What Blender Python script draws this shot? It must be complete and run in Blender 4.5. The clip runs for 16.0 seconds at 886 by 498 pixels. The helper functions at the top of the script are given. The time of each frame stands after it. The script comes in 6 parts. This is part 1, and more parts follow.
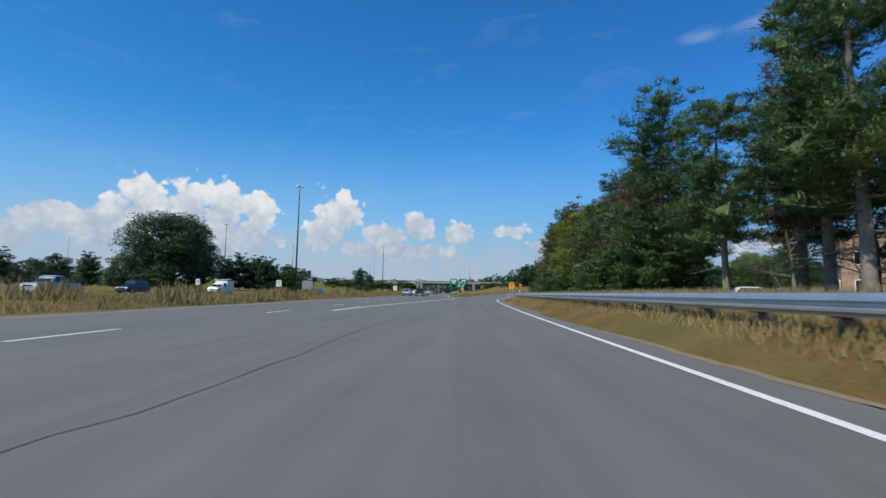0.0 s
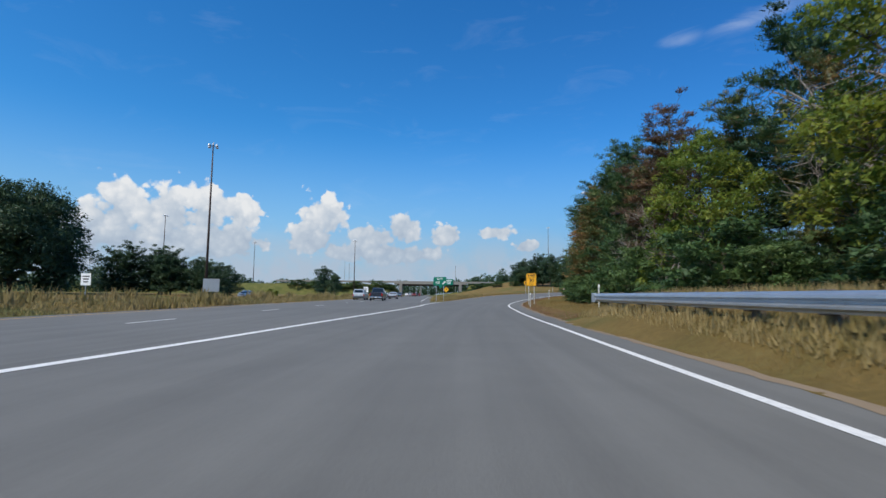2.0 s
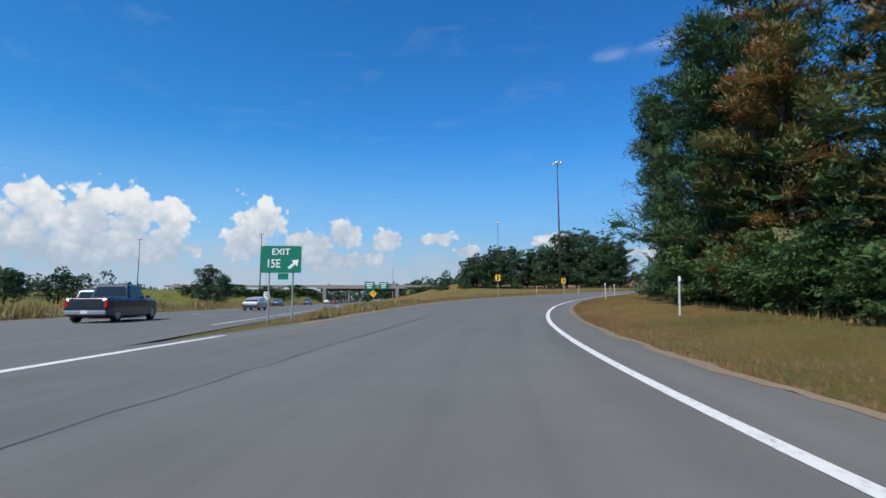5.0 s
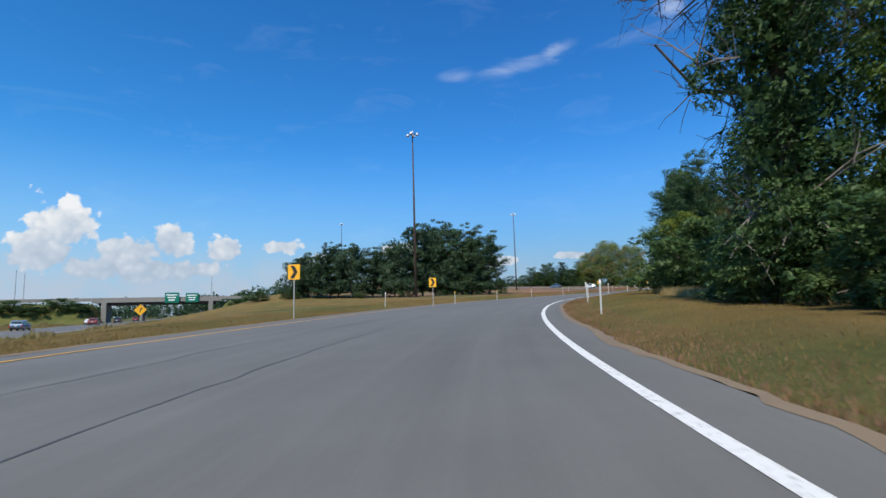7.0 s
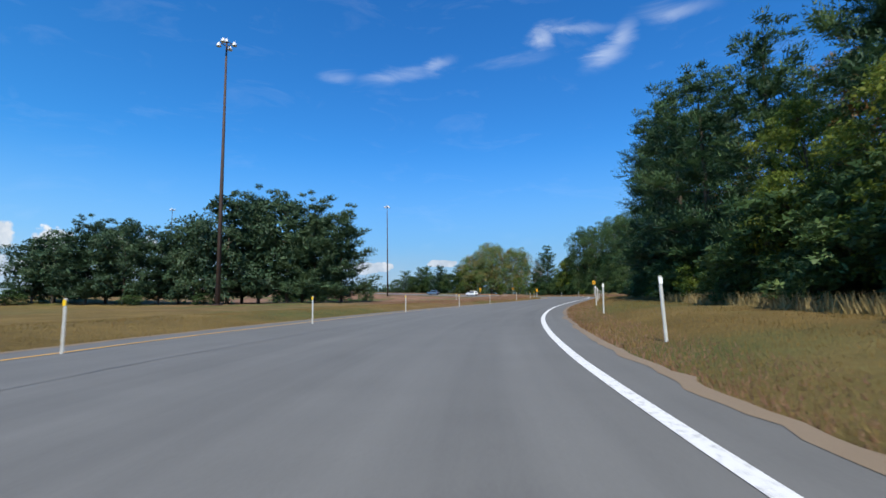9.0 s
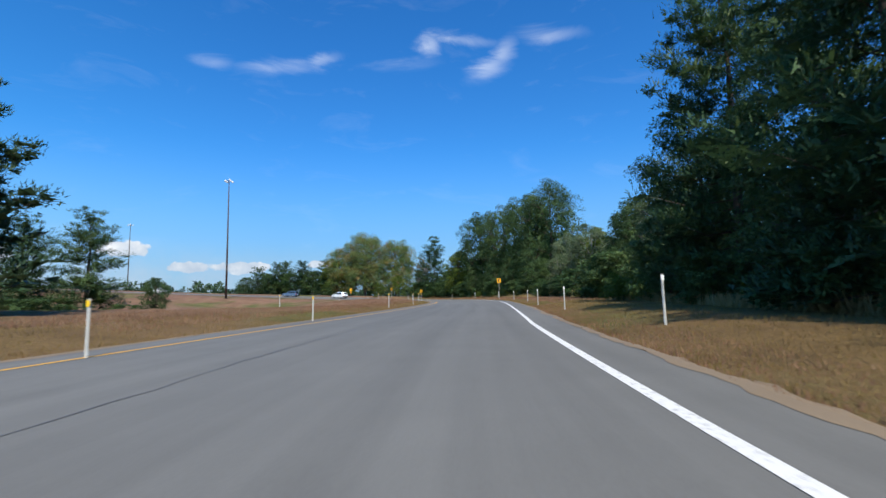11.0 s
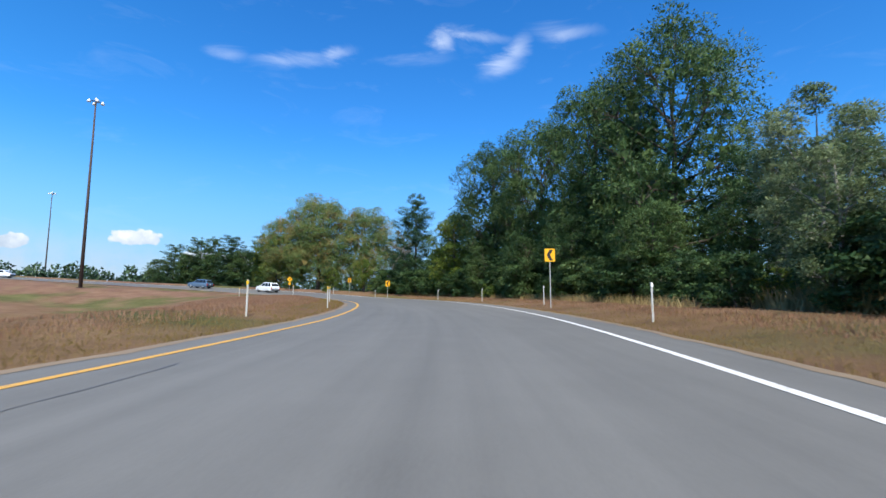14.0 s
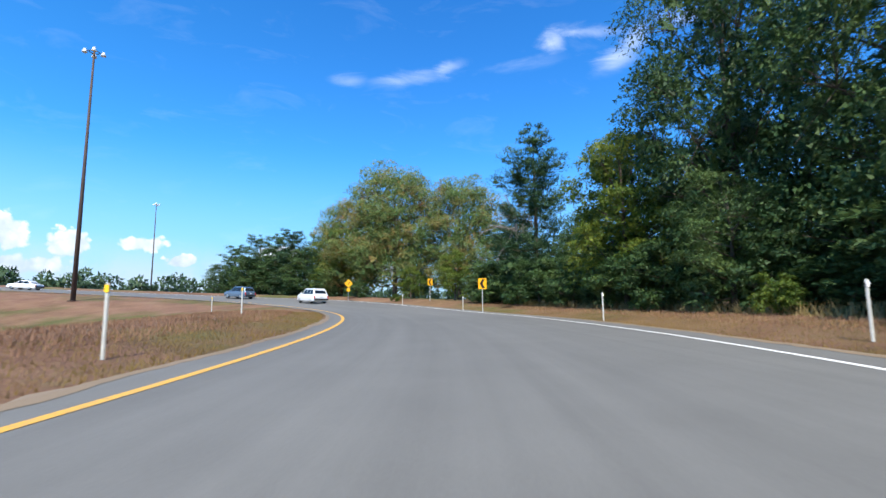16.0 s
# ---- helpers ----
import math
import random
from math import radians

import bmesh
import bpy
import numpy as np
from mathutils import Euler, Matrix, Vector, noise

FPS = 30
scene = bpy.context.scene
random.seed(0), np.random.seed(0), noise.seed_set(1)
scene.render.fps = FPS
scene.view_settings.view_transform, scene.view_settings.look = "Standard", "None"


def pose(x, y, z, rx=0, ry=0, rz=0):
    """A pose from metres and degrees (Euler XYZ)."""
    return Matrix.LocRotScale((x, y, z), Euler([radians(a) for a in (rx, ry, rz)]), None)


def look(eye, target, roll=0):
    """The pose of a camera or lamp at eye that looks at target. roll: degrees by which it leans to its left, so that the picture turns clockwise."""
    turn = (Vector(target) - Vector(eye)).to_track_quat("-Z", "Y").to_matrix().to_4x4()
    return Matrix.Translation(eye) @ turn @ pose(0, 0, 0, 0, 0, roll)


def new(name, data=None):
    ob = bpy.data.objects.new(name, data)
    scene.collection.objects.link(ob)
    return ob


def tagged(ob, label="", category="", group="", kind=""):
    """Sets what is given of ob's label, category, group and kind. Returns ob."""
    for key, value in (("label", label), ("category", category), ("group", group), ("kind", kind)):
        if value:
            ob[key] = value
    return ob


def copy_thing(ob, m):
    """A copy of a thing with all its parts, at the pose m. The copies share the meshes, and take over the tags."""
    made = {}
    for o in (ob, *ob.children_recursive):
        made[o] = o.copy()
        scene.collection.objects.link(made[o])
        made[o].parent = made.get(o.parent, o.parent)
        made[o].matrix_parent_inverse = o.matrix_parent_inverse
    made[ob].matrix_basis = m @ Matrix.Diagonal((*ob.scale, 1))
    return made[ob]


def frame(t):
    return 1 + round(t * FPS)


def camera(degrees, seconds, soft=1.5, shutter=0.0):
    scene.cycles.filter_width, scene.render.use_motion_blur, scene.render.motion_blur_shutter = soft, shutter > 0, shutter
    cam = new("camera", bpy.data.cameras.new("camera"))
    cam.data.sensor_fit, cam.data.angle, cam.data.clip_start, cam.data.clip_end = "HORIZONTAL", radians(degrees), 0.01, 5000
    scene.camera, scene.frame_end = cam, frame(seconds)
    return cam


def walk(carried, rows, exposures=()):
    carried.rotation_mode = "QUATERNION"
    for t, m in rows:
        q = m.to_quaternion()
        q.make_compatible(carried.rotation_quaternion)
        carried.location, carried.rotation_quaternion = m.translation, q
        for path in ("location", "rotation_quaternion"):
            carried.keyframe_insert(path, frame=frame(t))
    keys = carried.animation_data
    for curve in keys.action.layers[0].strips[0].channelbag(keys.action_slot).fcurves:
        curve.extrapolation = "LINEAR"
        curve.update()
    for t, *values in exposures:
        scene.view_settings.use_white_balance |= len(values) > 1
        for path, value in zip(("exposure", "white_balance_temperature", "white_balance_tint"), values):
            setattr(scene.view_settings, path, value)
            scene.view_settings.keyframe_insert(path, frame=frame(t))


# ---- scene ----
cam = camera(83.37, 16.0, soft=1.5, shutter=0.1)
PATH = [
    (0.0, pose(0.000, 0.000, 0.98, 95.025, -1.158, 0.000)),
    (0.5, pose(0.524, 11.064, 0.98, 94.942, -0.996, -0.477)),
    (1.0, pose(1.118, 21.717, 0.98, 94.840, -1.063, -0.902)),
    (1.5, pose(1.755, 31.919, 0.98, 95.132, -0.600, -1.246)),
    (2.0, pose(2.413, 41.598, 0.98, 95.254, -0.560, -1.554)),
    (2.5, pose(3.087, 50.664, 0.98, 95.070, -0.491, -2.001)),
    (3.0, pose(3.800, 59.071, 0.98, 94.988, -0.604, -2.765)),
    (3.5, pose(4.592, 66.902, 0.98, 94.916, -1.126, -3.874)),
    (4.0, pose(5.525, 74.384, 0.98, 95.395, -0.883, -5.362)),
    (4.5, pose(6.623, 81.786, 0.98, 95.867, -0.347, -6.514)),
    (5.0, pose(7.922, 89.316, 0.99, 95.928, 0.278, -8.196)),
    (5.5, pose(9.581, 97.069, 1.06, 95.970, 0.913, -11.115)),
    (6.0, pose(11.822, 105.033, 1.20, 96.116, 1.455, -15.474)),
    (6.5, pose(14.850, 113.095, 1.42, 96.483, 1.774, -20.719)),
    (7.0, pose(18.684, 121.072, 1.69, 96.710, 1.716, -25.467)),
    (7.5, pose(23.130, 128.768, 1.96, 96.707, 1.273, -29.526)),
    (8.0, pose(27.994, 135.986, 2.21, 96.893, 1.131, -33.391)),
    (8.5, pose(33.111, 142.645, 2.46, 97.053, 1.071, -36.675)),
    (9.0, pose(38.439, 148.821, 2.70, 97.075, 1.135, -39.921)),
    (9.5, pose(44.118, 154.676, 2.94, 97.391, 1.195, -43.381)),
    (10.0, pose(50.313, 160.297, 3.20, 97.348, 1.328, -47.177)),
    (10.5, pose(57.052, 165.661, 3.45, 97.174, 1.450, -50.692)),
    (11.0, pose(64.222, 170.753, 3.73, 96.989, 1.453, -53.388)),
    (11.5, pose(71.633, 175.602, 4.00, 96.975, 1.180, -55.063)),
    (12.0, pose(79.089, 180.263, 4.25, 96.800, 0.533, -55.750)),
    (12.5, pose(86.410, 184.820, 4.51, 96.807, 0.192, -55.356)),
    (13.0, pose(93.540, 189.351, 4.76, 96.710, -0.035, -54.747)),
    (13.5, pose(100.575, 193.942, 5.02, 96.648, -0.184, -53.937)),
    (14.0, pose(107.611, 198.724, 5.27, 96.563, -0.065, -52.539)),
    (14.5, pose(114.594, 203.816, 5.52, 96.597, -0.038, -50.109)),
    (15.0, pose(121.308, 209.264, 5.79, 96.629, 0.459, -46.668)),
    (15.5, pose(127.578, 215.047, 6.05, 96.916, 0.528, -42.914)),
    (16.0, pose(133.300, 221.124, 6.29, 97.418, 0.532, -38.943)),
]
walk(cam, PATH, [(0.0, -0.1), (4.0, -0.03), (7.0, 0.06), (9.0, 0.18), (11.5, 0.28), (13.5, 0.45), (15.0, 0.64), (16.0, 0.74)])

# ---------------------------------------------------------------- sky, sun
SUN_AZ, SUN_EL = radians(-136.0), radians(49.0)      # azimuth from +y towards +x


def node(tree, kind, ins=(), **props):
    n = tree.nodes.new(kind)
    for k, v in props.items():
        setattr(n, k, v)
    for k, v in dict(ins).items():
        if isinstance(v, bpy.types.NodeSocket):
            tree.links.new(v, n.inputs[k])
        else:
            n.inputs[k].default_value = v
    return n


def math_node(tree, op, a, b=0.0, c=0.0, clamp=False):
    return node(tree, "ShaderNodeMath", {0: a, 1: b, 2: c}, operation=op, use_clamp=clamp).outputs[0]


def ramp_node(tree, fac, stops):
    n = tree.nodes.new("ShaderNodeValToRGB")
    e = n.color_ramp.elements
    while len(e) < len(stops):
        e.new(0.5)
    for el, (pos, col) in zip(e, stops):
        el.position, el.color = pos, (*col, 1.0)
    tree.links.new(fac, n.inputs[0])
    return n.outputs[0]


def mix_node(tree, fac, a, b, blend="MIX"):
    n = tree.nodes.new("ShaderNodeMix")
    n.data_type, n.blend_type = "RGBA", blend
    for k, v in ((0, fac), (6, a), (7, b)):
        if isinstance(v, bpy.types.NodeSocket):
            tree.links.new(v, n.inputs[k])
        else:
            n.inputs[k].default_value = v if k == 0 else (*v, 1.0)
    return n.outputs[2]


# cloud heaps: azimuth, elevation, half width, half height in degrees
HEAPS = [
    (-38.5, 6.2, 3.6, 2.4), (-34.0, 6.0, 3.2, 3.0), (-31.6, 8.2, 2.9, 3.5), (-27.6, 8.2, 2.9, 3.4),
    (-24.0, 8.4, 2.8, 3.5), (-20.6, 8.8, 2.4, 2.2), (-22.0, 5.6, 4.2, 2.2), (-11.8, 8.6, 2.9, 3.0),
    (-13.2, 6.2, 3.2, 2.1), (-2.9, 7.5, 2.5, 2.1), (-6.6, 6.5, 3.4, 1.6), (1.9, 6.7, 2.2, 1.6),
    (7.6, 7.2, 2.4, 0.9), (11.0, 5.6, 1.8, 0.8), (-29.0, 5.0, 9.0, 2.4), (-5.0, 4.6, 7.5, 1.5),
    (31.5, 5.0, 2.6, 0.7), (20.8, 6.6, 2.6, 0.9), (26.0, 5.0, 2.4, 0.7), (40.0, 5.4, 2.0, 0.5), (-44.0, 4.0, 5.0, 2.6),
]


def make_sky():
    w = bpy.data.worlds.new("sky")
    scene.world = w
    w.use_nodes = True
    t = w.node_tree
    t.nodes.clear()
    sky = node(t, "ShaderNodeTexSky", sky_type="NISHITA", sun_disc=False, sun_elevation=SUN_EL, sun_rotation=SUN_AZ,
               altitude=0.0, air_density=1.0, dust_density=0.6, ozone_density=2.0)
    co = node(t, "ShaderNodeTexCoord").outputs["Generated"]
    sep = node(t, "ShaderNodeSeparateXYZ", {0: co})
    az = math_node(t, "MULTIPLY", math_node(t, "ARCTAN2", sep.outputs[0], sep.outputs[1]), 180 / math.pi)
    el = math_node(t, "MULTIPLY", math_node(t, "ARCSINE", sep.outputs[2]), 180 / math.pi)
    flat = node(t, "ShaderNodeCombineXYZ", {0: az, 1: el}).outputs[0]
    n1 = node(t, "ShaderNodeTexNoise", {"Vector": flat, "Scale": 0.30, "Detail": 8.0, "Roughness": 0.55})
    n2 = node(t, "ShaderNodeTexNoise", {"Vector": flat, "Scale": 0.8, "Detail": 6.0, "Roughness": 0.6, "W": 3.0}, noise_dimensions="4D")
    warp = node(t, "ShaderNodeVectorMath", {0: n2.outputs[1], 1: (0.5, 0.5, 0.5)}, operation="SUBTRACT").outputs[0]
    warp = node(t, "ShaderNodeVectorMath", {0: warp, "Scale": 1.5}, operation="SCALE").outputs[0]
    bent = node(t, "ShaderNodeVectorMath", {0: flat, 1: warp}, operation="ADD").outputs[0]
    b1 = node(t, "ShaderNodeTexVoronoi", {"Vector": bent, "Scale": 0.50, "Smoothness": 0.35}, feature="SMOOTH_F1").outputs["Distance"]
    b2 = node(t, "ShaderNodeTexVoronoi", {"Vector": bent, "Scale": 1.25, "Smoothness": 0.3}, feature="SMOOTH_F1").outputs["Distance"]
    puff = math_node(t, "ADD", math_node(t, "MULTIPLY", math_node(t, "SUBTRACT", 0.42, b1), 0.75), math_node(t, "MULTIPLY", math_node(t, "SUBTRACT", 0.42, b2), 0.42))
    field = None
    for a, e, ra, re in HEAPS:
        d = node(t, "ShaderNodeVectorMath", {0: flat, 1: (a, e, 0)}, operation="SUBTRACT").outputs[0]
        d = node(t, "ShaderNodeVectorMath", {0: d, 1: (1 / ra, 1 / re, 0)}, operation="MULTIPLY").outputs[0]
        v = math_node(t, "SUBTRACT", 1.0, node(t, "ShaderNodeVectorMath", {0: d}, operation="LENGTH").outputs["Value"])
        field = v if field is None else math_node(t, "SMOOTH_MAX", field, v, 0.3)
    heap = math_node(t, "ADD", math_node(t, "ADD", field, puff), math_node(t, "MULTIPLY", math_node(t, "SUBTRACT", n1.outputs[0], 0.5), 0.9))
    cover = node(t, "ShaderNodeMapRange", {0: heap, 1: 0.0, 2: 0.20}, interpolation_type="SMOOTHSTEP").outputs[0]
    # shade of the heaps: bright crowns, pale grey hollows and bases
    lit = math_node(t, "ADD", math_node(t, "MULTIPLY", puff, 0.75), math_node(t, "MULTIPLY", math_node(t, "SUBTRACT", el, 5.6), 0.10))
    lit = math_node(t, "ADD", lit, math_node(t, "MULTIPLY", n2.outputs[0], 0.7))
    white = ramp_node(t, lit, [(0.05, (0.42, 0.51, 0.63)), (0.32, (0.52, 0.60, 0.70)), (0.6, (0.68, 0.73, 0.79)), (0.85, (0.84, 0.86, 0.88))])
    # a pale broken layer low over the horizon
    low = math_node(t, "MULTIPLY", node(t, "ShaderNodeMapRange", {0: el, 1: 8.5, 2: 2.0}, interpolation_type="SMOOTHSTEP").outputs[0],
                    node(t, "ShaderNodeMapRange", {0: math_node(t, "ADD", math_node(t, "MULTIPLY", n1.outputs[0], 1.0), math_node(t, "MULTIPLY", n2.outputs[0], 0.35)), 1: 0.36, 2: 0.72}).outputs[0])
    low = math_node(t, "MULTIPLY", low, node(t, "ShaderNodeMapRange", {0: az, 1: 45.0, 2: 10.0, 3: 0.25, 4: 0.92}).outputs[0])
    cover = math_node(t, "MULTIPLY", cover, node(t, "ShaderNodeMapRange", {0: el, 1: 0.0, 2: 5.0, 3: 0.45, 4: 1.0}).outputs[0])
    # thin high wisps
    st = node(t, "ShaderNodeMapping", {0: flat, 2: (0, 0, radians(12)), 3: (0.11, 0.34, 1)})
    n3 = node(t, "ShaderNodeTexNoise", {"Vector": st.outputs[0], "Scale": 1.0, "Detail": 6.0, "Roughness": 0.62, "Distortion": 0.7})
    wv = node(t, "ShaderNodeVectorMath", {0: n3.outputs[1], 1: (0.5, 0.5, 0.5)}, operation="SUBTRACT").outputs[0]
    wv = node(t, "ShaderNodeVectorMath", {0: wv, 1: (6.0, 2.6, 0.0)}, operation="MULTIPLY").outputs[0]
    wflat = node(t, "ShaderNodeVectorMath", {0: flat, 1: wv}, operation="ADD").outputs[0]
    wisps = None
    for a, e, ra, re, tilt, s in [(28.0, 25.8, 2.6, 0.9, 0.05, 0.5), (35.5, 26.3, 5.5, 0.9, 0.12, 0.6), (39.3, 27.2, 2.6, 1.0, 0.25, 0.9), (52.6, 29.3, 1.9, 1.3, 0.0, 1.1),
                                  (59.6, 26.6, 3.0, 1.3, 0.2, 1.0), (61.5, 28.2, 1.7, 2.0, 0.4, 0.9), (57.0, 29.7, 4.5, 0.7, -0.08, 0.6), (66.8, 29.6, 4.5, 0.8, -0.12, 0.7), (49.0, 27.4, 5.0, 0.7, 0.1, 0.35)]:
        d = node(t, "ShaderNodeVectorMath", {0: wflat, 1: (a, e, 0)}, operation="SUBTRACT").outputs[0]
        sp = node(t, "ShaderNodeSeparateXYZ", {0: d})
        d = node(t, "ShaderNodeCombineXYZ", {0: math_node(t, "MULTIPLY", sp.outputs[0], 1 / ra), 1: math_node(t, "MULTIPLY", math_node(t, "SUBTRACT", sp.outputs[1], math_node(t, "MULTIPLY", sp.outputs[0], tilt)), 1 / re)}).outputs[0]
        v = node(t, "ShaderNodeMapRange", {0: node(t, "ShaderNodeVectorMath", {0: d}, operation="LENGTH").outputs["Value"], 1: 1.25, 2: 0.0, 4: s}, interpolation_type="SMOOTHSTEP").outputs[0]
        wisps = v if wisps is None else math_node(t, "MAXIMUM", wisps, v)
    wm = math_node(t, "MULTIPLY", math_node(t, "MULTIPLY", wisps, 0.48), node(t, "ShaderNodeMapRange", {0: n3.outputs[0], 1: 0.22, 2: 0.66}).outputs[0], clamp=True)
    veil = node(t, "ShaderNodeMapRange", {0: n3.outputs[0], 1: 0.55, 2: 0.85, 4: 0.07}).outputs[0]
    base = node(t, "ShaderNodeVectorMath", {0: sky.outputs[0], "Scale": SKY_GAIN}, operation="SCALE").outputs[0]
    base = node(t, "ShaderNodeHueSaturation", {"Saturation": 1.32, "Value": 1.0, "Color": base}).outputs[0]
    base = mix_node(t, 1.0, base, SKY_TINT, "MULTIPLY")
    east = node(t, "ShaderNodeMapRange", {0: az, 1: -15.0, 2: 35.0}).outputs[0]
    base = mix_node(t, east, base, mix_node(t, 1.0, base, (0.95, 0.87, 0.93), "MULTIPLY"))
    haze = node(t, "ShaderNodeMapRange", {0: el, 1: 19.0, 2: -1.0, 4: 0.88}, interpolation_type="SMOOTHSTEP").outputs[0]
    base = mix_node(t, haze, base, mix_node(t, east, (0.33, 0.49, 0.71), (0.205, 0.325, 0.51)))
    col = mix_node(t, math_node(t, "ADD", wm, veil, clamp=True), base, (0.86, 0.92, 1.0))
    col = mix_node(t, low, col, (0.45, 0.54, 0.66))
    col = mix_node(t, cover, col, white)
    bg = node(t, "ShaderNodeBackground", {0: col, 1: 1.0})
    t.links.new(bg.outputs[0], node(t, "ShaderNodeOutputWorld").inputs[0])


SKY_GAIN, SKY_TINT = 0.165, (0.40, 0.86, 1.06)
make_sky()
sun = new("sun", bpy.data.lights.new("sun", "SUN"))
sun.data.energy, sun.data.angle, sun.data.color = 4.6, radians(0.55), (1.0, 0.92, 0.79)
sun.matrix_world = look((0, 0, 0), (-math.sin(SUN_AZ) * math.cos(SUN_EL), -math.cos(SUN_AZ) * math.cos(SUN_EL), -math.sin(SUN_EL)))


# ---------------------------------------------------------------- materials
def material(name, rough=0.7, metal=0.0, spec=0.5):
    m = bpy.data.materials.new(name)
    m.use_nodes = True
    t = m.node_tree
    b = t.nodes["Principled BSDF"]
    b.inputs["Roughness"].default_value, b.inputs["Metallic"].default_value = rough, metal
    b.inputs["Specular IOR Level"].default_value = spec
    return m, t, b


def place_co(t):
    return node(t, "ShaderNodeNewGeometry").outputs["Position"]


def noise_of(t, co, scale, detail=4.0, rough=0.55, stretch=None):
    if stretch:
        co = node(t, "ShaderNodeMapping", {0: co, 3: stretch}).outputs[0]
    return node(t, "ShaderNodeTexNoise", {"Vector": co, "Scale": scale, "Detail": detail, "Roughness": rough}).outputs[0]


def bump(t, b, height, strength, distance=0.02):
    n = node(t, "ShaderNodeBump", {"Strength": strength, "Distance": distance, "Height": height})
    t.links.new(n.outputs[0], b.inputs["Normal"])


def plain(name, col, rough=0.6, metal=0.0, wear=0.12, scale=6.0, spec=0.5):
    """A painted or metal surface with slight uneven dirt."""
    m, t, b = material(name, rough, metal, spec)
    co = node(t, "ShaderNodeTexCoord").outputs["Object"]
    f = noise_of(t, co, scale, 6.0, 0.65)
    g = noise_of(t, co, scale * 9, 3.0)
    dark = tuple(c * (1 - 2.2 * wear) for c in col)
    c = mix_node(t, node(t, "ShaderNodeMapRange", {0: f, 1: 0.35, 2: 0.75}).outputs[0], col, dark)
    t.links.new(c, b.inputs["Base Color"])
    r = node(t, "ShaderNodeMapRange", {0: g, 3: max(rough - 0.1, 0.02), 4: min(rough + 0.12, 1)}).outputs[0]
    t.links.new(r, b.inputs["Roughness"])
    return m


def foliage(name, cols, trans=0.35, rough=0.55, spec=0.3, leaflet=0.0):
    """Leaves: hue varies from spray to spray and, slowly, over the crown; sprays are cut into leaflets."""
    m, t, b = material(name, rough, spec=spec)
    rnd = node(t, "ShaderNodeNewGeometry").outputs["Random Per Island"]
    obr = node(t, "ShaderNodeObjectInfo").outputs["Random"]
    co = place_co(t)
    patch = noise_of(t, co, 0.35, 3.0)
    f = math_node(t, "ADD", math_node(t, "MULTIPLY", rnd, 0.30), math_node(t, "MULTIPLY", patch, 0.90))
    f = math_node(t, "ADD", f, math_node(t, "MULTIPLY", math_node(t, "SUBTRACT", obr, 0.5), 0.22))
    n = len(cols)
    c = ramp_node(t, f, [(0.3 + 0.66 * i / max(n - 1, 1), q) for i, q in enumerate(cols)])
    t.links.new(c, b.inputs["Base Color"])
    tr = node(t, "ShaderNodeBsdfTranslucent", {0: c})
    mx = node(t, "ShaderNodeMixShader", {0: trans, 1: b.outputs[0], 2: tr.outputs[0]})
    out = mx.outputs[0]
    if leaflet:
        cell = node(t, "ShaderNodeTexVoronoi", {"Vector": co, "Scale": 1.0 / leaflet}, feature="F1").outputs["Distance"]
        gap = math_node(t, "GREATER_THAN", cell, 0.62)
        out = node(t, "ShaderNodeMixShader", {0: gap, 1: out, 2: node(t, "ShaderNodeBsdfTransparent").outputs[0]}).outputs[0]
    t.links.new(out, t.nodes["Material Output"].inputs[0])
    return m


def asphalt(name, col):
    m, t, b = material(name, 0.82, spec=0.35)
    co = place_co(t)
    big = noise_of(t, co, 0.06, 4.0)
    mid = noise_of(t, co, 0.9, 5.0)
    fine = noise_of(t, co, 38.0, 3.0, 0.7)
    uv = node(t, "ShaderNodeUVMap", uv_map="along").outputs[0]
    streak = noise_of(t, uv, 1.0, 4.0, 0.6, (1.5, 0.035, 1))
    f = math_node(t, "ADD", math_node(t, "MULTIPLY", big, 0.42), math_node(t, "ADD", math_node(t, "MULTIPLY", mid, 0.22), math_node(t, "MULTIPLY", fine, 0.32)))
    f = math_node(t, "ADD", f, math_node(t, "MULTIPLY", streak, 0.55))
    c = ramp_node(t, f, [(0.42, tuple(v * 0.62 for v in col)), (0.74, col), (1.0, tuple(v * 1.3 for v in col))])
    t.links.new(c, b.inputs["Base Color"])
    bump(t, b, fine, 0.35, 0.01)
    return m, t, b, c


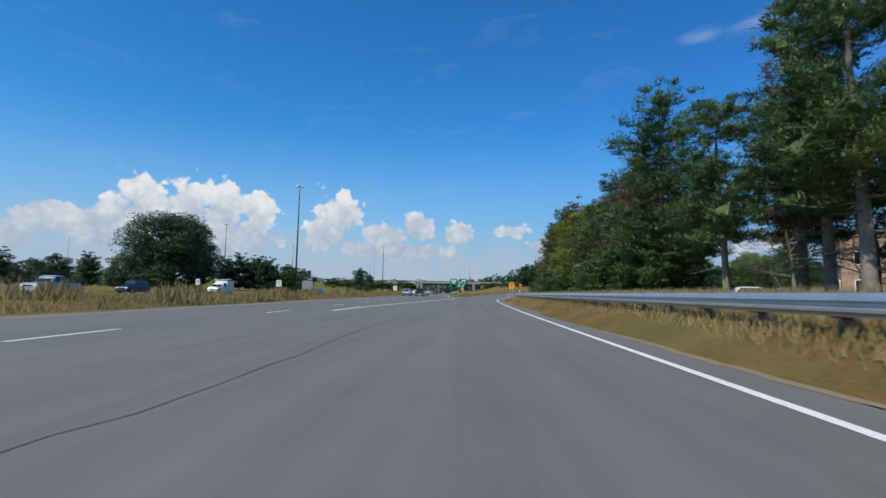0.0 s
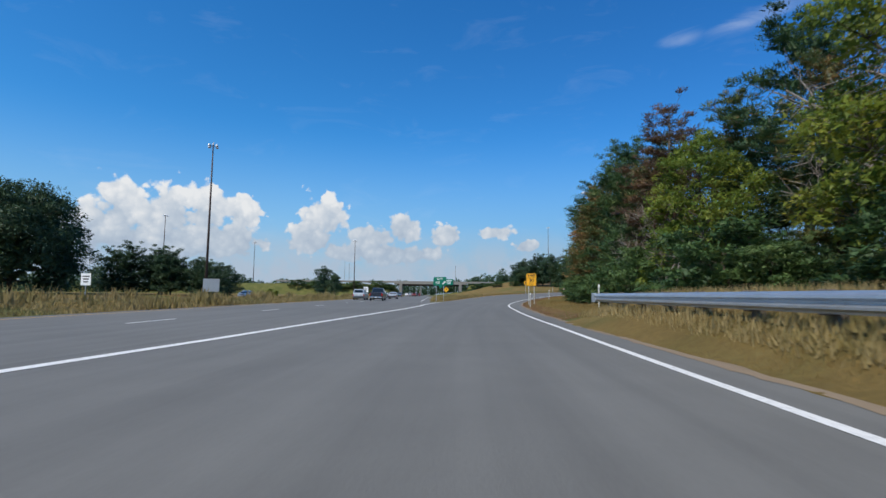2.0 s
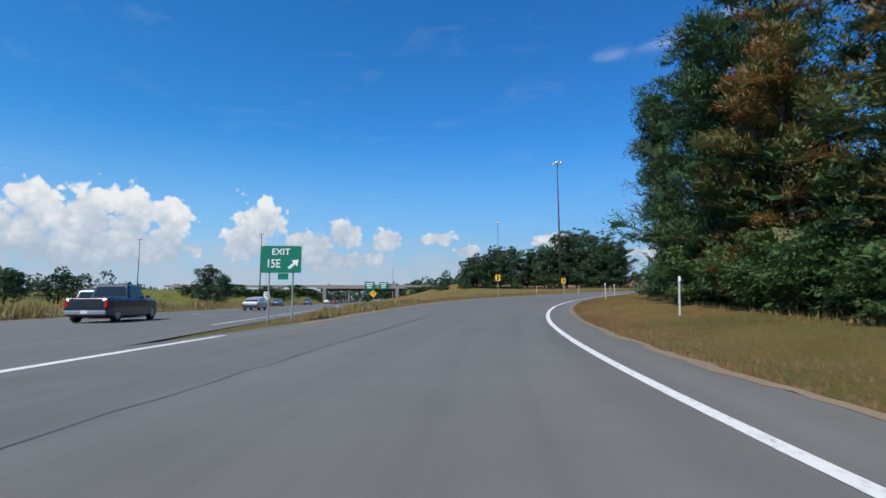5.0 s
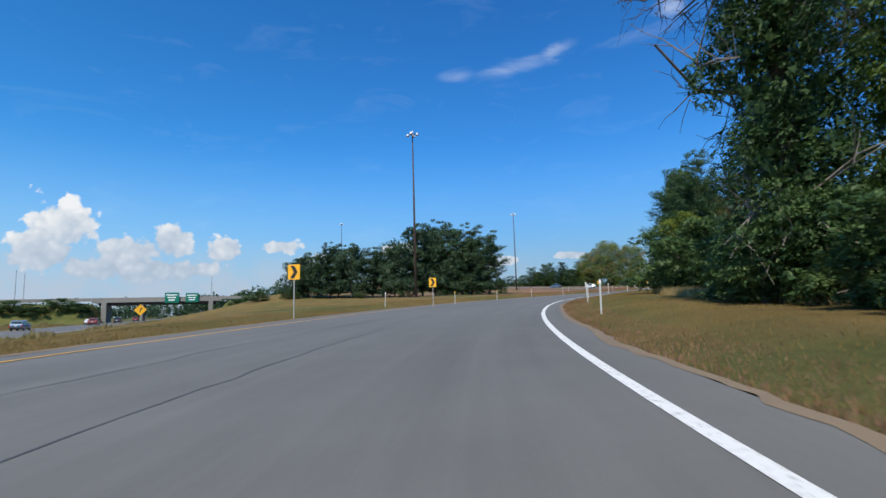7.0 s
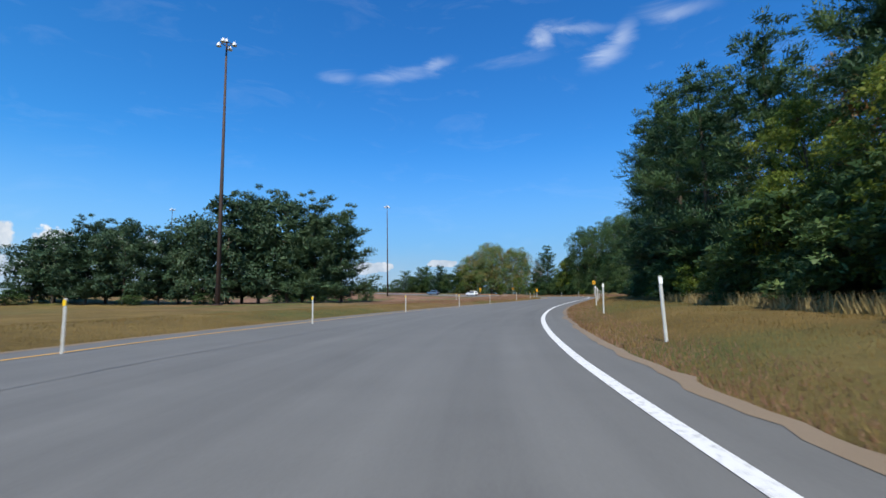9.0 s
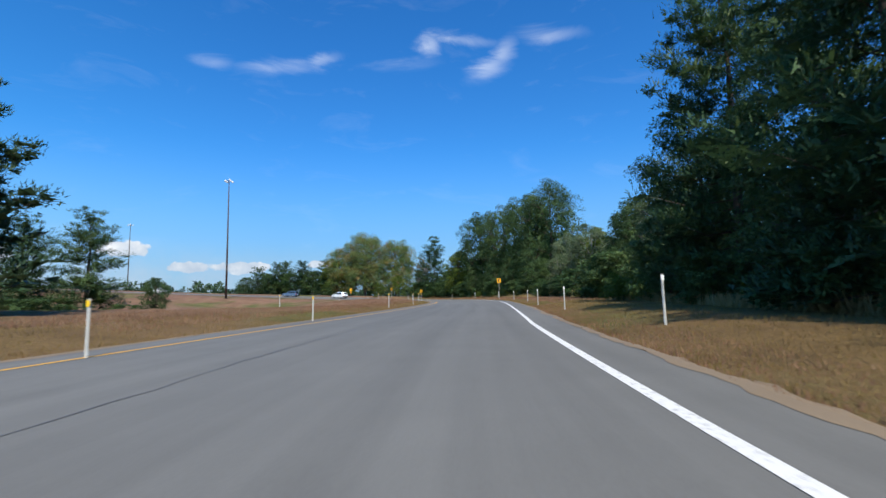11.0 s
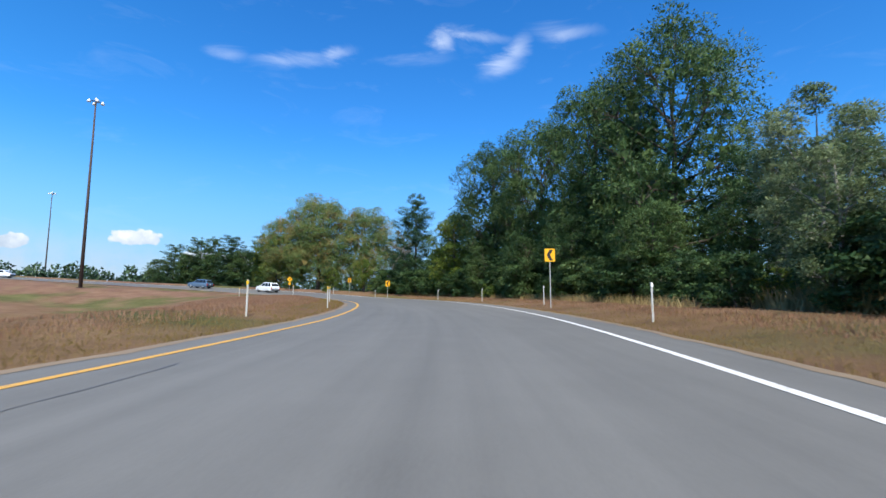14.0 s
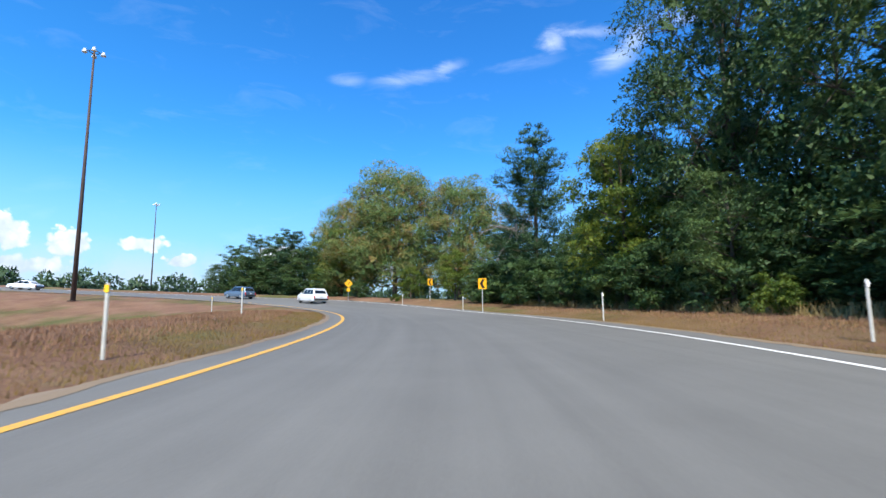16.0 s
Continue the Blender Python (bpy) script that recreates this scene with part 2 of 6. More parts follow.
def meadow(name):
    """Dry verge grass: straw, rust-red and green patches."""
    m, t, b = material(name, 0.95, spec=0.1)
    co = place_co(t)
    big = noise_of(t, co, 0.045, 4.0)
    mid = noise_of(t, co, 0.33, 5.0, 0.6)
    fine = noise_of(t, co, 7.0, 5.0, 0.7)
    grain = noise_of(t, co, 34.0, 3.0, 0.7)
    f = math_node(t, "ADD", math_node(t, "MULTIPLY", mid, 0.55), math_node(t, "MULTIPLY", fine, 0.45))
    dry = ramp_node(t, f, [(0.3, (0.10, 0.072, 0.026)), (0.48, (0.175, 0.122, 0.042)), (0.6, (0.235, 0.158, 0.056)), (0.75, (0.31, 0.215, 0.09))])
    red = ramp_node(t, f, [(0.3, (0.12, 0.066, 0.044)), (0.5, (0.21, 0.118, 0.078)), (0.7, (0.29, 0.185, 0.115))])
    grn = ramp_node(t, f, [(0.3, (0.05, 0.062, 0.018)), (0.5, (0.10, 0.112, 0.034)), (0.7, (0.165, 0.16, 0.058))])
    sx = node(t, "ShaderNodeSeparateXYZ", {0: co})
    # the infield of the loop carries the red grass
    fld = node(t, "ShaderNodeMapRange", {0: sx.outputs[0], 1: 40.0, 2: 75.0}).outputs[0]
    fl2 = node(t, "ShaderNodeMapRange", {0: sx.outputs[1], 1: 165.0, 2: 195.0}).outputs[0]
    infield = math_node(t, "MULTIPLY", fld, fl2)
    rm = math_node(t, "ADD", math_node(t, "MULTIPLY", infield, 0.85), math_node(t, "MULTIPLY", math_node(t, "SUBTRACT", big, 0.5), 2.4), clamp=True)
    c = mix_node(t, rm, dry, red)
    gm = node(t, "ShaderNodeMapRange", {0: math_node(t, "ADD", noise_of(t, co, 0.09, 5.0), math_node(t, "MULTIPLY", fine, 0.2)), 1: 0.58, 2: 0.72, 4: 0.85}).outputs[0]
    c = mix_node(t, gm, c, grn)
    # green growth on the banks of the crossing road
    gb = math_node(t, "MULTIPLY", node(t, "ShaderNodeMapRange", {0: sx.outputs[1], 1: 300.0, 2: 325.0, 4: 0.85}).outputs[0], node(t, "ShaderNodeMapRange", {0: sx.outputs[0], 1: 85.0, 2: 60.0}).outputs[0])
    c = mix_node(t, gb, c, grn)
    t.links.new(c, b.inputs["Base Color"])
    bump(t, b, math_node(t, "ADD", fine, math_node(t, "MULTIPLY", grain, 0.6)), 0.9, 0.09)
    return m


M_ASPHALT = asphalt("asphalt", (0.136, 0.133, 0.122))[0]
M_PATCH = asphalt("tar patch", (0.105, 0.102, 0.098))[0]
M_CONCRETE = asphalt("concrete", (0.23, 0.215, 0.19))[0]
M_GRASS = meadow("dry grass")
M_SAND = asphalt("sandy soil", (0.21, 0.155, 0.10))[0]


def line_paint(name, col):
    m, t, b = material(name, 0.7)
    co = place_co(t)
    w = noise_of(t, co, 14.0, 5.0, 0.7)
    c = mix_node(t, node(t, "ShaderNodeMapRange", {0: w, 1: 0.52, 2: 0.66, 4: 0.55}).outputs[0], col, (0.16, 0.155, 0.145))
    t.links.new(c, b.inputs["Base Color"])
    return m


M_WHITE = line_paint("white road paint", (0.72, 0.71, 0.68))
M_YELLOW = line_paint("yellow road paint", (0.62, 0.33, 0.045))
M_GALV = plain("galvanised steel", (0.50, 0.53, 0.56), 0.42, 0.75, 0.1, 2.0)
M_POST = plain("weathered timber post", (0.14, 0.115, 0.09), 0.85, 0, 0.2)
M_DELIN = plain("delineator white plastic", (0.52, 0.52, 0.49), 0.6, 0, 0.12)
M_REFL = plain("white reflector", (0.85, 0.85, 0.84), 0.25)
M_REFY = plain("amber reflector", (0.85, 0.55, 0.02), 0.3)
M_SIGNY = plain("yellow sign sheeting", (0.86, 0.42, 0.012), 0.4, 0, 0.06)
M_SIGNG = plain("green sign sheeting", (0.0, 0.17, 0.105), 0.4, 0, 0.06)
M_SIGNW = plain("white sign sheeting", (0.82, 0.83, 0.82), 0.4, 0, 0.05)
M_BLACK = plain("black sign ink", (0.012, 0.012, 0.012), 0.5, 0, 0.02)
M_STEEL = plain("dull zinc steel post", (0.46, 0.46, 0.45), 0.6, 0.15, 0.12)
M_ALU = plain("bare aluminium", (0.45, 0.46, 0.46), 0.5, 0.6, 0.12)
M_MAST = plain("rust brown weathering steel", (0.085, 0.055, 0.045), 0.75, 0.2, 0.2, 1.0)
M_LAMP = plain("lamp housing", (0.72, 0.74, 0.76), 0.35, 0.1)
M_BARK = plain("bark", (0.105, 0.08, 0.06), 0.9, 0, 0.28, 3.0)
M_BARKP = plain("pale smooth bark", (0.30, 0.285, 0.25), 0.8, 0, 0.2, 3.0)
M_BARKG = plain("pale dead bark", (0.24, 0.205, 0.175), 0.9, 0, 0.22, 3.0)
M_PINE = foliage("pine needles", [(0.020, 0.050, 0.026), (0.042, 0.092, 0.038), (0.080, 0.138, 0.046), (0.150, 0.195, 0.060)], 0.25, leaflet=0.06)
M_PINEB = foliage("browning pine needles", [(0.022, 0.054, 0.024), (0.052, 0.098, 0.036), (0.10, 0.13, 0.042), (0.21, 0.125, 0.045), (0.33, 0.145, 0.048)], 0.25, leaflet=0.06)
M_OAK = foliage("oak leaves", [(0.026, 0.058, 0.022), (0.050, 0.100, 0.032), (0.088, 0.150, 0.045), (0.165, 0.225, 0.08)], 0.32, leaflet=0.09)
M_MAPLE = foliage("maple leaves", [(0.05, 0.10, 0.018), (0.12, 0.18, 0.028), (0.21, 0.25, 0.036), (0.32, 0.29, 0.042)], 0.4, leaflet=0.11)
M_AUTUMN = foliage("turning maple leaves", [(0.06, 0.125, 0.042), (0.12, 0.21, 0.065), (0.20, 0.275, 0.09), (0.36, 0.27, 0.10), (0.52, 0.20, 0.085)], 0.42, leaflet=0.10)
M_ASPEN = foliage("grey-green leaves", [(0.055, 0.095, 0.042), (0.105, 0.155, 0.070), (0.18, 0.235, 0.115), (0.28, 0.33, 0.19)], 0.35, leaflet=0.08)
M_RUST = foliage("dead rusty foliage", [(0.08, 0.05, 0.034), (0.14, 0.082, 0.05), (0.19, 0.125, 0.07), (0.12, 0.12, 0.05)], 0.25, leaflet=0.06)
M_FAR = foliage("distant woods", [(0.028, 0.060, 0.033), (0.052, 0.098, 0.048), (0.088, 0.138, 0.062)], 0.25)
M_BLADE = foliage("grass blades", [(0.12, 0.10, 0.034), (0.20, 0.145, 0.05), (0.27, 0.185, 0.068), (0.21, 0.105, 0.045)], 0.35, 0.8, 0.1)
M_BLADER = foliage("red grass blades", [(0.18, 0.105, 0.06), (0.29, 0.16, 0.10), (0.37, 0.235, 0.145), (0.25, 0.21, 0.085)], 0.35, 0.8, 0.1)
M_BLADEG = foliage("tall straw", [(0.20, 0.17, 0.06), (0.34, 0.26, 0.12), (0.42, 0.33, 0.17)], 0.35, 0.8, 0.1)

# ---------------------------------------------------------------- plan of the roads
# heading of the exit ramp, degrees right of +y, by the distance along it
BEND = [(-60, 2.5), (0, 2.5), (15, 3.1), (30, 3.7), (45, 4.2), (60, 5.3), (75, 7.9), (80, 8.63), (85, 9.56), (90, 10.82),
        (95, 12.92), (100, 15.13), (105, 17.34), (110, 20.55), (115, 23.54), (120, 26.2), (125, 28.57), (135, 33.3), (150, 39.4),
        (165, 45.6), (180, 52.1), (195, 56.7), (210, 58.2), (225, 57.4), (240, 55.6), (255, 51.5), (270, 44.9), (285, 38.6),
        (300, 29.6), (315, 19.1), (330, 7.6), (345, -8.4), (360, -25.4), (375, -39.4), (390, -48.4), (420, -57.4), (470, -61.4)]
STEP = 0.5
AS = np.arange(-60, 470 + STEP, STEP)
_h = np.radians(np.interp(AS, *zip(*BEND)))
_m = (_h[1:] + _h[:-1]) / 2
AX = np.concatenate([[0], np.cumsum(np.sin(_m) * STEP)])
AY = np.concatenate([[0], np.cumsum(np.cos(_m) * STEP)])
AX, AY = AX - AX[120], AY - AY[120]
ANX, ANY = np.cos(_h), -np.sin(_h)                 # unit vector to the right of the ramp


def table(pairs):
    xs, ys = zip(*pairs)
    return lambda s: np.interp(s, xs, ys)


white_off = table([(-60, 3.0), (8, 3.0), (58, 2.8), (75, 2.5), (90, 2.0), (121, 1.45), (165, 1.35), (207, 1.8), (225, 2.3), (242, 3.0), (260, 4.2), (277, 5.3), (290, 6.0), (305, 6.4), (470, 6.4)])
edge_off = table([(-60, 4.0), (60, 3.6), (80, 3.5), (100, 3.0), (130, 2.25), (165, 2.15), (208, 2.9), (242, 4.1), (260, 5.4), (280, 6.6), (300, 7.4), (470, 7.4)])
yellow_off = table([(104, -7.7), (112, -8.0), (128, -8.8), (141, -8.5), (170, -8.6), (190, -7.8), (212, -6.5), (226, -5.7), (243, -4.7), (260, -3.8), (280, -3.4), (300, -3.3), (470, -3.3)])
left_off = table([(-60, -7.0), (60, -6.0), (90, -6.0), (99, -8.0), (112, -8.6), (128, -9.8), (150, -9.8), (170, -9.9), (190, -9.0), (212, -7.6), (226, -6.7), (243, -5.6), (260, -4.6), (280, -4.2), (300, -4.1), (470, -4.1)])
HWY = 0.010                                        # the main road's slant: x = a + HWY * y
HWY_L, HWY_R = -13.6, 1.4
OPP_L, OPP_R = -47.0, -33.0


def on_ramp(s, off):
    return np.interp(s, AS, AX) + off * np.interp(s, AS, ANX), np.interp(s, AS, AY) + off * np.interp(s, AS, ANY)


def to_ramp(x, y):
    """Distance along the ramp and offset to its right, for arrays."""
    x, y = np.atleast_1d(np.asarray(x, float)), np.atleast_1d(np.asarray(y, float))
    s, off = np.empty_like(x), np.empty_like(x)
    ax, ay = AX[::4], AY[::4]
    for i in range(0, len(x), 4000):
        dx, dy = x[i:i + 4000, None] - ax[None], y[i:i + 4000, None] - ay[None]
        k = (dx * dx + dy * dy).argmin(1)
        r = np.arange(len(k))
        s[i:i + 4000] = AS[::4][k] + np.clip(ANX[::4][k] * dy[r, k] - ANY[::4][k] * dx[r, k], -2, 2)
        off[i:i + 4000] = dx[r, k] * ANX[::4][k] + dy[r, k] * ANY[::4][k]
        ends = (k == 0) | (k == len(ax) - 1)
        far = np.hypot(dx[r, k], dy[r, k])
        off[i:i + 4000] = np.where(ends & (far > 12), np.sign(off[i:i + 4000]) * np.maximum(far, abs(off[i:i + 4000])), off[i:i + 4000])
    return s, off


def smooth(x, a, b):
    u = np.clip((x - a) / (b - a), 0, 1)
    return u * u * (3 - 2 * u)


HUB = (10.365, 99.285)                                 # the curve's land is set out about this point


def swing(x, y, turn=4.6):
    """Turns a place of the curve's own plan into the plan of the whole."""
    c, k = math.cos(radians(turn)), math.sin(radians(turn))
    return HUB[0] + c * (x - HUB[0]) + k * (y - HUB[1]), HUB[1] - k * (x - HUB[0]) + c * (y - HUB[1])


def climb(s):
    """Height that the ramp has gained along its way: a gentle start, then steeper round the loop."""
    u = np.clip((s - 80) / 40, 0, 1)
    v = np.clip((s - 300) / 40, 0, 1)
    return 0.03 * (40 * (u ** 3 - u ** 4 / 2) + np.maximum(s - 120, 0)) + 0.024 * (40 * (v ** 3 - v ** 4 / 2) + np.clip(s - 340, 0, 80))


_k = np.arange(80, 1061, 6)
KX, KY, KZ = AX[_k], AY[_k], climb(AS[_k])


def rising(x, y):
    """Height of the loop's land, drawn evenly between the legs of the ramp."""
    out = np.empty(len(x))
    for i in range(0, len(x), 20000):
        d2 = (x[i:i + 20000, None] - KX) ** 2 + (y[i:i + 20000, None] - KY) ** 2
        w = 1 / (d2 + 0.5) ** 2.5
        out[i:i + 20000] = (w * KZ).sum(1) / w.sum(1)
    return out


def hill(x, y):
    """The lie of the land: the ramp climbs round the loop, and its infield lies between."""
    x, y = np.asarray(x, float), np.asarray(y, float)
    s, off = to_ramp(np.ravel(x), np.ravel(y))
    dh = np.ravel(x) - HWY * np.ravel(y) - HWY_R
    wide = 8 + np.clip((np.ravel(y) - 115) * 0.25, 0, 24) + np.clip((np.ravel(y) - 250) * 0.6, 0, 55)
    near = smooth(np.abs(off), 26, 12)
    up = (near * climb(s) + (1 - near) * rising(np.ravel(x), np.ravel(y))) * smooth(dh / wide, -0.12, 1.0)
    up = up - 2.6 * smooth(-off, 8, 30) * smooth(s, 225, 255)          # the infield lies in a shallow bowl
    up = up + 0.055 * np.clip(off, -6, 9) * smooth(s, 305, 345) * smooth(np.abs(off), 40, 12)   # the loop leans inwards
    return up.reshape(x.shape)


def lay(x, y):
    """Height of the ground beside the pavement."""
    x, y = np.atleast_1d(np.asarray(x, float)), np.atleast_1d(np.asarray(y, float))
    s, off = to_ramp(x, y)
    dr = np.maximum(off - edge_off(s), left_off(s) - off)
    a = x - HWY * y
    dh = np.maximum(a - HWY_R, HWY_L - a)
    do = np.maximum(a - OPP_R, OPP_L - a)
    d = np.minimum(np.minimum(dr, dh), do)
    inner = smooth(s, 300, 335) * smooth(off, 0, -4)                      # inside the loop the ground falls away from the road
    wedge = smooth(left_off(s) - off, 0, 1.5) * smooth(a - HWY_R, -0.5, 1.0) * smooth(y, 100, 115) * smooth(a - HWY_R, 34, 20)
    z = hill(x, y) - 0.1 + 0.1 * smooth(d, -0.5, 0.25) + (1 - 1.6 * inner) * (1 - 0.9 * wedge) * (0.33 * smooth(d, 0.2, 3.5) + 0.25 * smooth(d, 6, 25))
    # the bank that carries the crossing road
    b = smooth(x, -14, -21) + smooth(x, 21, 28) * smooth(x, 90, 55)
    # grass bank under the guard rail
    z = z + 0.54 * smooth(off - edge_off(s), 0.2, 1.3) * smooth(s, 66, 58) * smooth(off, 40, 12)
    return np.maximum(z, np.clip(b, 0, 1) * 7.2 * smooth(y, 330, 345) * smooth(y, 368, 353) - 0.3)


def mesh_object(name, verts, faces, mat, parent=None, smooth_shade=False, mats=None, mat_index=None):
    me = bpy.data.meshes.new(name)
    me.from_pydata([tuple(v) for v in verts] if not isinstance(verts, np.ndarray) else verts.tolist(), [], faces if isinstance(faces, list) else faces.tolist())
    for m in (mats or [mat]):
        me.materials.append(m)
    if mat_index is not None:
        me.polygons.foreach_set("material_index", mat_index)
    if smooth_shade:
        me.polygons.foreach_set("use_smooth", [True] * len(me.polygons))
    me.update()
    ob = new(name, me)
    if parent:
        ob.parent = parent
    return ob


def make_ground():
    def axis(lo, a, b, hi, fine):
        mid = np.arange(a, b + fine, fine)
        out = [mid]
        left, stp, v = [], fine, a
        while v > lo:
            stp *= 1.35
            v -= stp
            left.append(v)
        right, stp, v = [], fine, mid[-1]
        while v < hi:
            stp *= 1.35
            v += stp
            right.append(v)
        return np.concatenate([left[::-1], mid, right])
    xs, ys = axis(-4200, -62, 215, 4200, 1.3), axis(-900, -30, 385, 4600, 1.3)
    gx, gy = np.meshgrid(xs, ys)
    z = lay(gx.ravel(), gy.ravel())
    rng = np.random.default_rng(4)
    s, off = to_ramp(gx.ravel(), gy.ravel())
    far = smooth(np.maximum(off - edge_off(s), left_off(s) - off), 1, 6)
    z = z + far * rng.normal(0, 0.035, z.shape)
    v = np.stack([gx.ravel(), gy.ravel(), z], 1)
    nx, ny = len(xs), len(ys)
    i = (np.arange(ny - 1)[:, None] * nx + np.arange(nx - 1)[None]).ravel()
    f = np.stack([i, i + 1, i + nx + 1, i + nx], 1)
    ob = mesh_object("ground", v, f, M_GRASS, smooth_shade=True)
    return tagged(ob, "dry straw and rust coloured grassland beside the roads", "ground", kind="structure")


make_ground()


def lay_uv(ob, u, v):
    """Texture lengths across and along a road, in metres."""
    layer = ob.data.uv_layers.new(name="along")
    idx = np.empty(len(ob.data.loops), int)
    ob.data.loops.foreach_get("vertex_index", idx)
    layer.data.foreach_set("uv", np.stack([np.asarray(u)[idx], np.asarray(v)[idx]], 1).ravel())


def strip(name, s0, s1, lo, hi, z, mat, cols=2, ds=2.0, parent=None):
    """A ribbon along the ramp between two offsets, lying on the land."""
    ss = np.arange(s0, s1 + ds * 0.5, ds)
    vs, us = [], []
    for c in range(cols):
        o = lo(ss) + (hi(ss) - lo(ss)) * c / (cols - 1)
        x, y = on_ramp(ss, o)
        vs.append(np.stack([x, y, hill(x, y) + z], 1))
        us.append(o)
    v = np.stack(vs, 1).reshape(-1, 3)
    f = [(i * cols + c, i * cols + c + 1, (i + 1) * cols + c + 1, (i + 1) * cols + c) for i in range(len(ss) - 1) for c in range(cols - 1)]
    ob = mesh_object(name, v, f, mat, parent)
    lay_uv(ob, np.stack(us, 1).ravel(), np.repeat(ss, cols))
    return ob


def straight(name, a0, a1, y0, y1, z, mat, dy=8.0, parent=None):
    ys = np.arange(y0, y1 + dy * 0.5, dy)
    v = [(a + HWY * y, y, z) for y in ys for a in (a0, a1)]
    f = [(2 * i, 2 * i + 1, 2 * i + 3, 2 * i + 2) for i in range(len(ys) - 1)]
    ob = mesh_object(name, v, f, mat, parent)
    lay_uv(ob, np.tile([a0, a1], len(ys)), np.repeat(ys, 2))
    return ob


ramp_road = tagged(strip("road_ramp", -60, 470, left_off, edge_off, 0.006, M_ASPHALT, cols=6), "grey worn asphalt of the curving exit ramp", "road", kind="structure")
main_road = tagged(straight("road_main", HWY_L, HWY_R, -60, 1500, 0.0, M_ASPHALT), "grey asphalt carriageway of the main road", "road", kind="structure")
far_road = tagged(straight("road_opposite", OPP_L, OPP_R, -60, 1500, 0.02, M_ASPHALT), "grey asphalt carriageway for the opposite traffic", "road", kind="structure")

w = 0.075
edge_line = tagged(strip("edge_line", -60, 470, lambda s: white_off(s) - w, lambda s: white_off(s) + w, 0.012, M_WHITE, ds=1.0), "solid white edge line painted on the ramp", "road marking", kind="structure")
yellow_line = tagged(strip("yellow_line", 108, 470, lambda s: yellow_off(s) - w, lambda s: yellow_off(s) + w, 0.012, M_YELLOW, ds=1.0), "solid yellow edge line painted on the ramp", "road marking", kind="structure")
gore = table([(30, -6.6), (41, -6.0), (52, -5.3), (66, -4.9), (75, -4.9), (83, -5.3), (96, -6.8), (104, -7.7)])
gore_line = tagged(strip("gore_line", 24, 103, lambda s: gore(s) - 0.12, lambda s: gore(s) + 0.12, 0.012, M_WHITE, ds=1.0), "broad solid white line between exit lane and main road", "road marking", kind="structure")
main_edge = tagged(straight("main_edge_line", 0.0, 0.15, 112, 900, 0.006, M_WHITE), "white edge line of the main road", "road marking", kind="structure")
median_line = tagged(straight("median_line", HWY_L + 0.9, HWY_L + 1.05, -60, 900, 0.006, M_YELLOW), "yellow edge line beside the grass median", "road marking", kind="structure")
dash = straight("lane_dash", -7.55, -7.42, -2.5, 0.5, 0.009, M_WHITE, dy=3.0)
tagged(dash, "short white lane dash on the main road", "road marking", group="lane dashes", kind="structure")
for k in range(-4, 40):
    y = 11.0 + 12.2 * k
    if k:
        copy_thing(dash, pose(HWY * y, y, 0))
dash.matrix_basis = pose(HWY * 11.0, 11.0, 0)


# ---------------------------------------------------------------- builders
def part(name, bm, mat, parent, label="", smooth_shade=False):
    """Links a bmesh as one mesh object under a thing or part."""
    me = bpy.data.meshes.new(name)
    bm.normal_update()
    bm.to_mesh(me)
    bm.free()
    me.materials.append(mat)
    if smooth_shade:
        me.polygons.foreach_set("use_smooth", [True] * len(me.polygons))
    ob = new(name, me)
    ob.parent = parent
    return tagged(ob, label)


def box(sx, sy, sz, c=(0, 0, 0), bevel=0.0, seg=1, m=None):
    bm = bmesh.new()
    bmesh.ops.create_cube(bm, size=1.0)
    bmesh.ops.scale(bm, vec=(sx, sy, sz), verts=bm.verts)
    if bevel:
        bmesh.ops.bevel(bm, geom=bm.edges[:], offset=bevel, segments=seg, affect="EDGES", profile=0.6)
    bmesh.ops.translate(bm, vec=c, verts=bm.verts)
    if m:
        bmesh.ops.transform(bm, matrix=m, verts=bm.verts)
    return bm


def tube(points, radii, sides=8, cap=True):
    """A round bar through points."""
    bm = bmesh.new()
    rings = []
    pts = [Vector(p) for p in points]
    for i, (p, r) in enumerate(zip(pts, radii)):
        d = (pts[min(i + 1, len(pts) - 1)] - pts[max(i - 1, 0)]).normalized()
        q = d.to_track_quat("Z", "Y")
        rings.append([bm.verts.new(p + q @ Vector((r * math.cos(2 * math.pi * k / sides), r * math.sin(2 * math.pi * k / sides), 0))) for k in range(sides)])
    for a, b in zip(rings, rings[1:]):
        for k in range(sides):
            bm.faces.new((a[k], a[(k + 1) % sides], b[(k + 1) % sides], b[k]))
    if cap:
        bm.faces.new(rings[0][::-1])
        bm.faces.new(rings[-1])
    return bm


def plate(outline, thick, y=0.0):
    """A flat panel in the xz plane, its front facing -y."""
    bm = bmesh.new()
    f = [bm.verts.new((x, y, z)) for x, z in outline]
    b = [bm.verts.new((x, y + thick, z)) for x, z in outline]
    bm.faces.new(f)
    bm.faces.new(b[::-1])
    n = len(f)
    for i in range(n):
        bm.faces.new((f[i], b[i], b[(i + 1) % n], f[(i + 1) % n]))
    bmesh.ops.recalc_face_normals(bm, faces=bm.faces)
    return bm


def round_rect(w, h, r, cx=0.0, cz=0.0, n=4):
    out = []
    for sx, sz, a0 in ((1, 1, 0), (-1, 1, 90), (-1, -1, 180), (1, -1, 270)):
        for k in range(n + 1):
            a = radians(a0 + 90 * k / n)
            out.append((cx + sx * (w / 2 - r) + r * math.cos(a), cz + sz * (h / 2 - r) + r * math.sin(a)))
    return out


